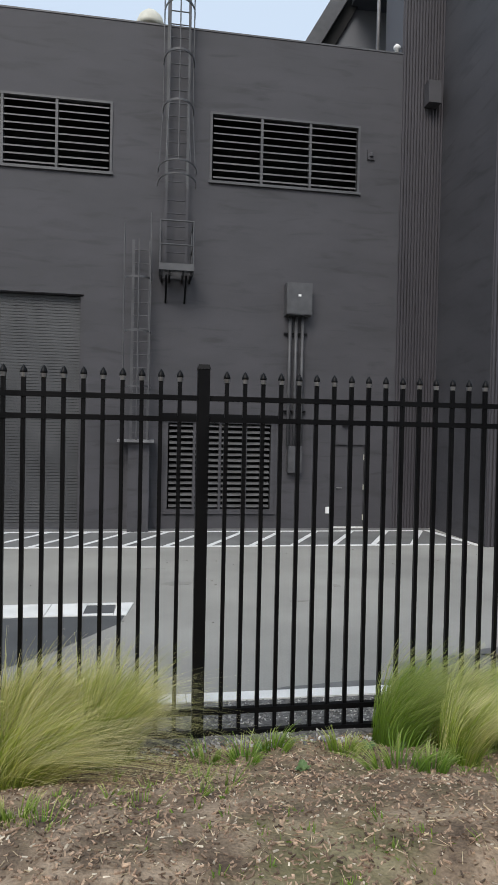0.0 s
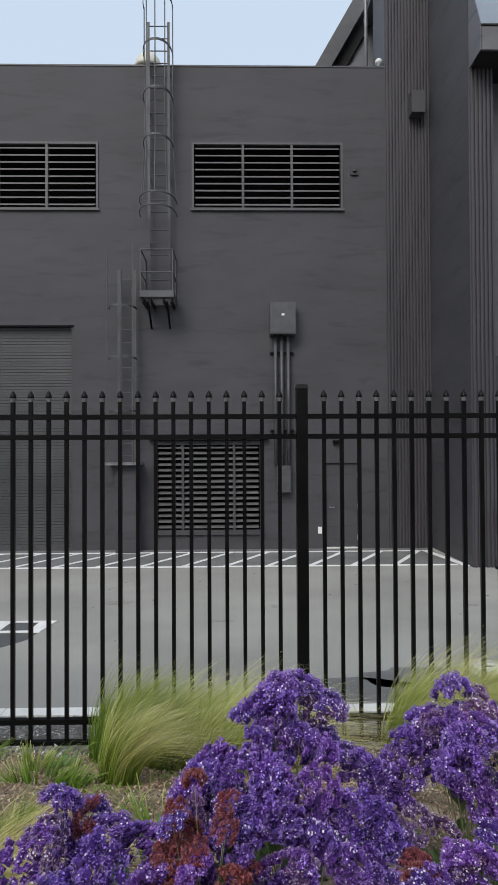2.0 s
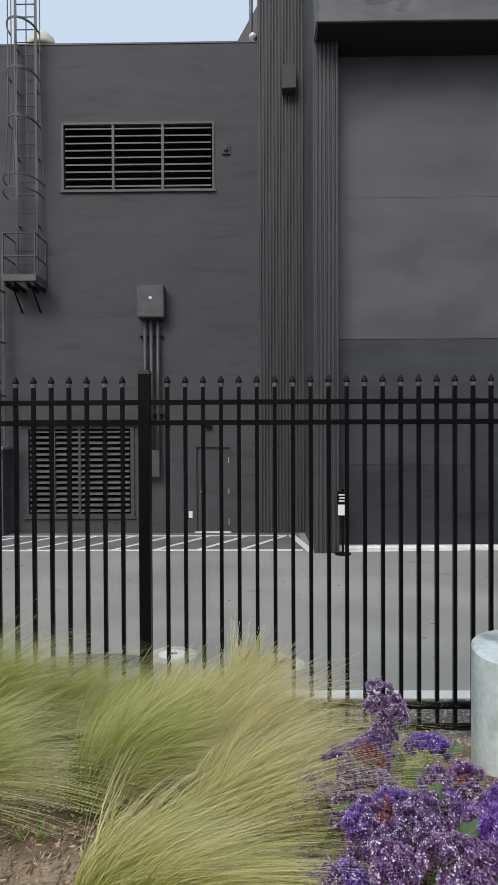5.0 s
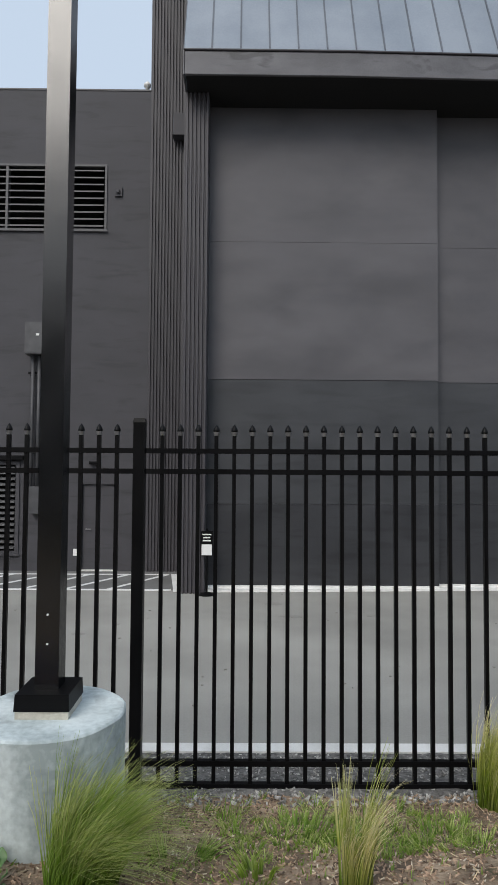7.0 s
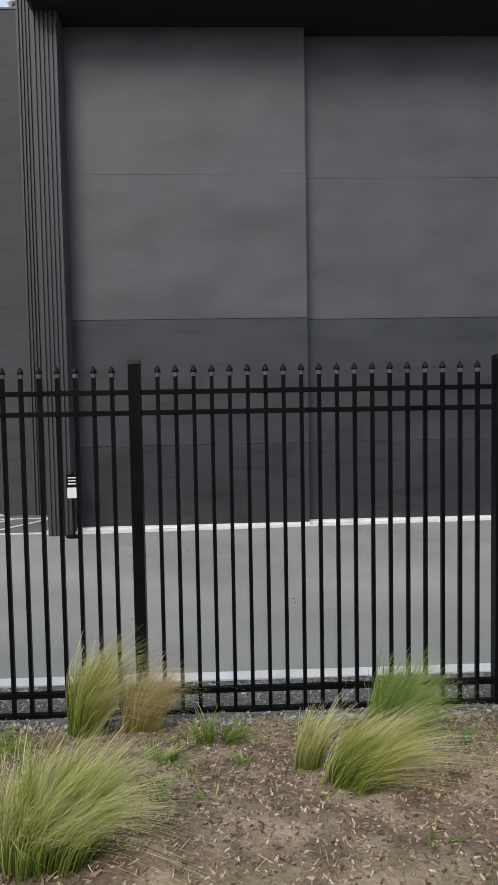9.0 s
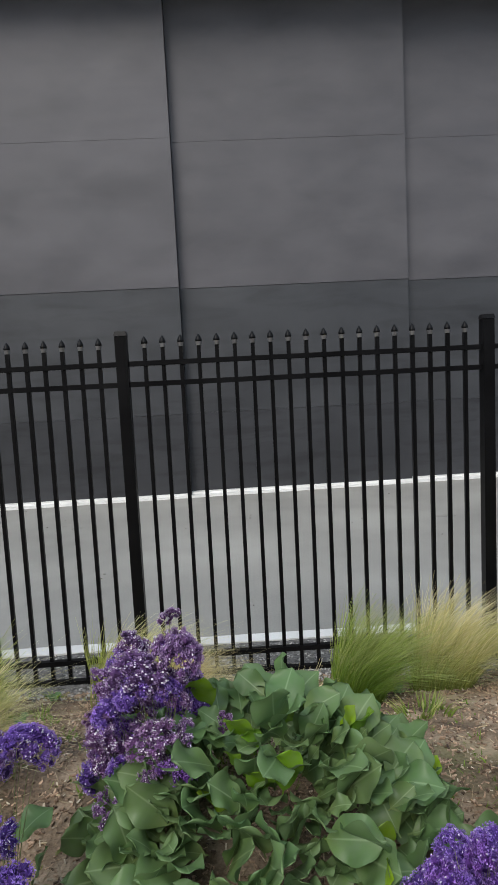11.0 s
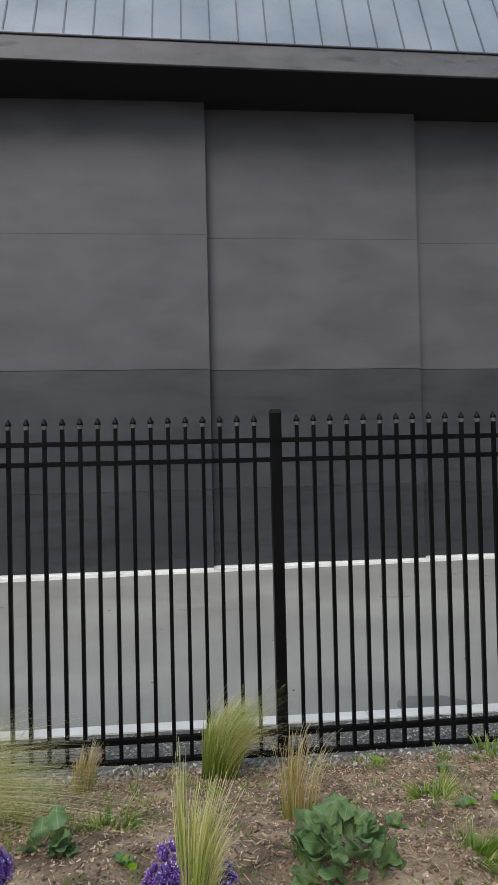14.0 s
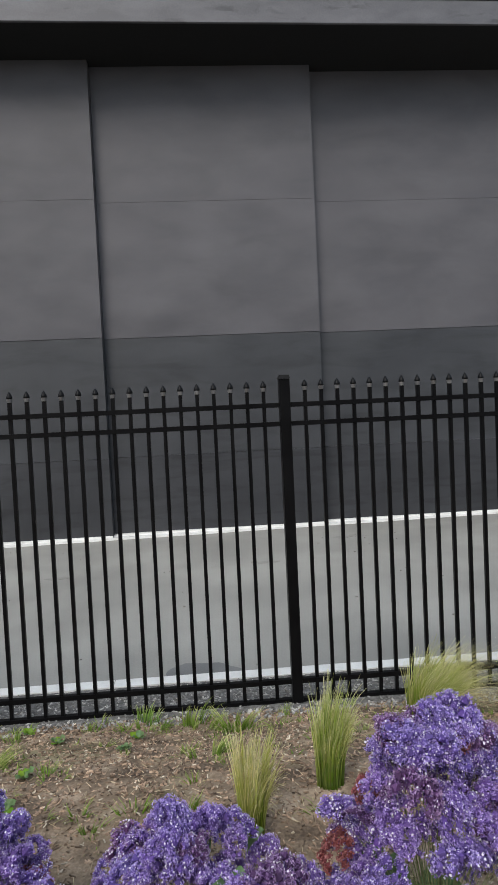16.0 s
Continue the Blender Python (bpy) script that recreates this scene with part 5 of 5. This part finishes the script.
BUSHES = [
    (1.58, -2.58, 1.10, 0.24, 26, (0.75, 0.1, 0.15), 0.6, 12), (2.14, -2.45, 1.36, 0.31, 64, (0.88, 0.07, 0.05), 0.5, 18), (1.92, -2.66, 1.20, 0.15, 22, (0.1, 0.1, 0.8), 0.6, 8),
    (2.70, -2.35, 1.30, 0.30, 50, (0.85, 0.13, 0.02), 0.5, 16), (2.52, -2.62, 0.98, 0.18, 16, (0.7, 0.1, 0.2), 0.6, 10), (3.05, -2.55, 1.04, 0.22, 26, (0.75, 0.25, 0.0), 0.55, 8), (2.95, -2.1, 1.12, 0.16, 12, (0.75, 0.2, 0.05), 0.7, 4),
    (4.02, -1.6, 0.76, 0.12, 6, (0.3, 0.2, 0.5), 0.6, 0), (5.92, -2.05, 0.87, 0.22, 26, (0.1, 0.85, 0.05), 0.6, 6), (6.15, -2.35, 0.92, 0.34, 50, (0.25, 0.73, 0.02), 0.6, 8), (6.52, -2.20, 0.88, 0.26, 36, (0.4, 0.58, 0.02), 0.6, 6), (6.14, -1.85, 0.88, 0.28, 26, (0.2, 0.75, 0.05), 0.65, 4),
    (6.95, -2.50, 0.92, 0.22, 20, (0.7, 0.25, 0.05), 0.5, 8), (7.55, -2.4, 0.78, 0.18, 10, (0.4, 0.2, 0.4), 0.5, 8),
    (12.58, -2.22, 1.38, 0.23, 40, (0.35, 0.65, 0.0), 0.5, 4), (12.12, -2.38, 1.08, 0.14, 8, (0.9, 0.1, 0.0), 0.9, 2), (12.10, -2.72, 1.04, 0.17, 18, (0.75, 0.25, 0.0), 0.6, 4), (12.28, -2.95, 0.86, 0.24, 24, (0.85, 0.15, 0.0), 0.6, 6), (12.75, -2.95, 0.80, 0.24, 18, (0.9, 0.1, 0.0), 0.6, 8),
    (13.42, -2.78, 1.02, 0.15, 22, (0.95, 0.05, 0.0), 0.4, 2), (13.08, -2.92, 0.76, 0.16, 10, (0.9, 0.1, 0.0), 0.6, 2), (13.65, -2.55, 0.78, 0.16, 12, (0.5, 0.5, 0.0), 0.6, 2),
    (13.84, -2.48, 1.12, 0.19, 26, (0.75, 0.1, 0.15), 0.5, 12), (14.28, -2.02, 1.02, 0.24, 26, (0.85, 0.15, 0.0), 0.6, 4), (14.05, -2.75, 0.92, 0.16, 7, (0.9, 0.1, 0.0), 0.7, 4), (14.45, -2.80, 1.09, 0.12, 20, (0.97, 0.03, 0.0), 0.5, 2),
    (14.72, -2.50, 1.26, 0.26, 44, (0.95, 0.05, 0.0), 0.5, 10), (15.00, -2.72, 1.08, 0.22, 26, (0.7, 0.25, 0.05), 0.55, 8),
    (15.78, -2.72, 1.17, 0.27, 46, (0.96, 0.04, 0.0), 0.8, 6), (16.46, -2.35, 0.87, 0.12, 10, (0.95, 0.05, 0.0), 0.6, 2),
    (17.96, -2.66, 0.95, 0.14, 16, (0.95, 0.05, 0.0), 0.5, 6), (18.25, -2.68, 1.14, 0.16, 30, (0.88, 0.05, 0.07), 0.5, 8), (18.50, -2.85, 0.88, 0.15, 10, (0.9, 0.1, 0.0), 0.6, 6),
    (18.82, -2.62, 0.95, 0.27, 36, (0.85, 0.15, 0.0), 0.6, 6), (19.10, -2.85, 0.92, 0.2, 16, (0.85, 0.15, 0.0), 0.6, 6), (19.52, -2.85, 1.34, 0.29, 74, (0.85, 0.13, 0.02), 0.5, 10),
]
for b in BUSHES:
    lavender(*b)
# one tall dry sprig by itself
lavender(6.09, -1.9, 1.10, 0.055, 5, (0.0, 1.0, 0.0), 0.85, 0)

# ---- loose cover on the bank ----
rng = np.random.default_rng(21)


def scatter_boxes(n, x0, x1, y0, y1, size, flat_z, long):
    """Many small tilted slivers lying on the ground."""
    px, py = rng.uniform(x0, x1, n), rng.uniform(y0, y1, n)
    a, tx, ty = rng.uniform(0, np.pi, n), rng.normal(0, 0.35, n), rng.normal(0, 0.35, n)
    l = size * rng.uniform(0.5, 1.6, n) * long
    w = size * rng.uniform(0.35, 0.8, n)
    h = size * flat_z * rng.uniform(0.5, 1.2, n)
    z = np.array([ground_height(float(u), float(v)) for u, v in zip(px, py)]) + h
    corners = np.array([(sx, sy, sz) for sz in (-1, 1) for sx, sy in ((-1, -1), (1, -1), (1, 1), (-1, 1))], dtype=float)
    lx, ly, lz = corners[None, :, 0] * l[:, None], corners[None, :, 1] * w[:, None] * np.where(corners[None, :, 0] > 0, 0.6, 1.0), corners[None, :, 2] * h[:, None]
    wz = lz + tx[:, None] * lx + ty[:, None] * ly
    wx = np.cos(a)[:, None] * lx - np.sin(a)[:, None] * ly
    wy = np.sin(a)[:, None] * lx + np.cos(a)[:, None] * ly
    v = np.stack([px[:, None] + wx, py[:, None] + wy, z[:, None] + wz], -1).reshape(-1, 3)
    f = np.array([(4, 5, 6, 7), (0, 1, 5, 4), (1, 2, 6, 5), (2, 3, 7, 6), (3, 0, 4, 7)])
    q = (f[None] + (np.arange(n) * 8)[:, None, None]).reshape(-1, 4)
    return v, q


def stuff(name, v, q, mat, label, category):
    me = bpy.data.meshes.new(name)
    me.from_pydata(v.tolist(), [], q.tolist())
    me.materials.append(mat)
    tagged(new(name, me), label, category, "", "stuff")


stuff("bark_chips", *scatter_boxes(90000, -2.2, 21.5, -2.75, -0.10, 0.0064, 0.4, 1.5), M_CHIP, "scattered brown bark chips on the bank", "bark mulch")
stuff("pale_litter", *scatter_boxes(13000, -2.2, 21.5, -2.75, -0.10, 0.006, 0.3, 1.3), M_PALE_CHIP, "pale wood fragments and dry bits on the mulch", "litter")
stuff("straw_litter", *scatter_boxes(11000, -3.5, 22.5, -2.9, -0.2, 0.0028, 0.5, 8), M_STRAW, "thin dry straw and twigs on the mulch", "straw")
stuff("gravel_stones", *scatter_boxes(26000, -3.5, 22.5, -0.30, 1.09, 0.011, 0.7, 1.0), M_STONE, "grey crushed gravel stones under the fence", "gravel")

# low weeds spread over the soil, thick beside the lamp
vs, qs, ms, off = [], [], [], 0
for k in range(800):
    x, y = rng.uniform(-3, 22), -0.15 - 1.9 * rng.random() ** 1.4
    if k >= 640:
        x, y = rng.uniform(7.9, 9.2), rng.uniform(-1.35, -0.55)
    elif noise.noise((x * 0.8, y * 0.8, 4)) < -0.05:
        continue
    v, q, vm = blades(rng, 22, rng.uniform(0.03, 0.09), 1.2, 0.1, 0.9, rng.uniform(0.03, 0.10), width=0.0035, segs=3)
    vs.append(v + np.array((x, y, bank(x, y))))
    qs.append(q + off)
    ms.append(vm)
    off += len(v)
for k in range(2600):
    x, y = rng.uniform(-2.5, 21.5), -0.2 - 2.2 * rng.random()
    if noise.noise((x * 0.9, y * 0.9, 7)) < 0.0:
        continue
    v, q, vm = blades(rng, 9, rng.uniform(0.012, 0.035), 1.6, 0.1, 0.7, rng.uniform(0.02, 0.06), width=0.0045, segs=2)
    vs.append(v + np.array((x, y, bank(x, y))))
    qs.append(q + off)
    ms.append(vm * 0.5)
    off += len(v)
me = from_arrays("weeds", np.concatenate(vs), np.concatenate(qs), np.concatenate(ms), [M_GRASS_GREEN])
tagged(new("weeds", me), "sparse low green weeds across the bank", "weeds", "", "stuff")
# broad little weed leaves
for k in range(36):
    x, y = rng.uniform(-2.5, 21.5), -0.25 - 1.6 * rng.random()
    t = thing("small_weed", "small green broadleaf weed sprouting in the mulch", "weed", "small weeds", at=(x, y, bank(x, y)))
    for j in range(6):
        put_leaf(t, LIME[j % 2] if rng.random() < 0.25 else LEAVES[3], 0, 0, 0.005, j * 1.05 + rng.uniform(0, 0.6), rng.uniform(-0.1, 0.4), 0, rng.uniform(0.25, 0.5))
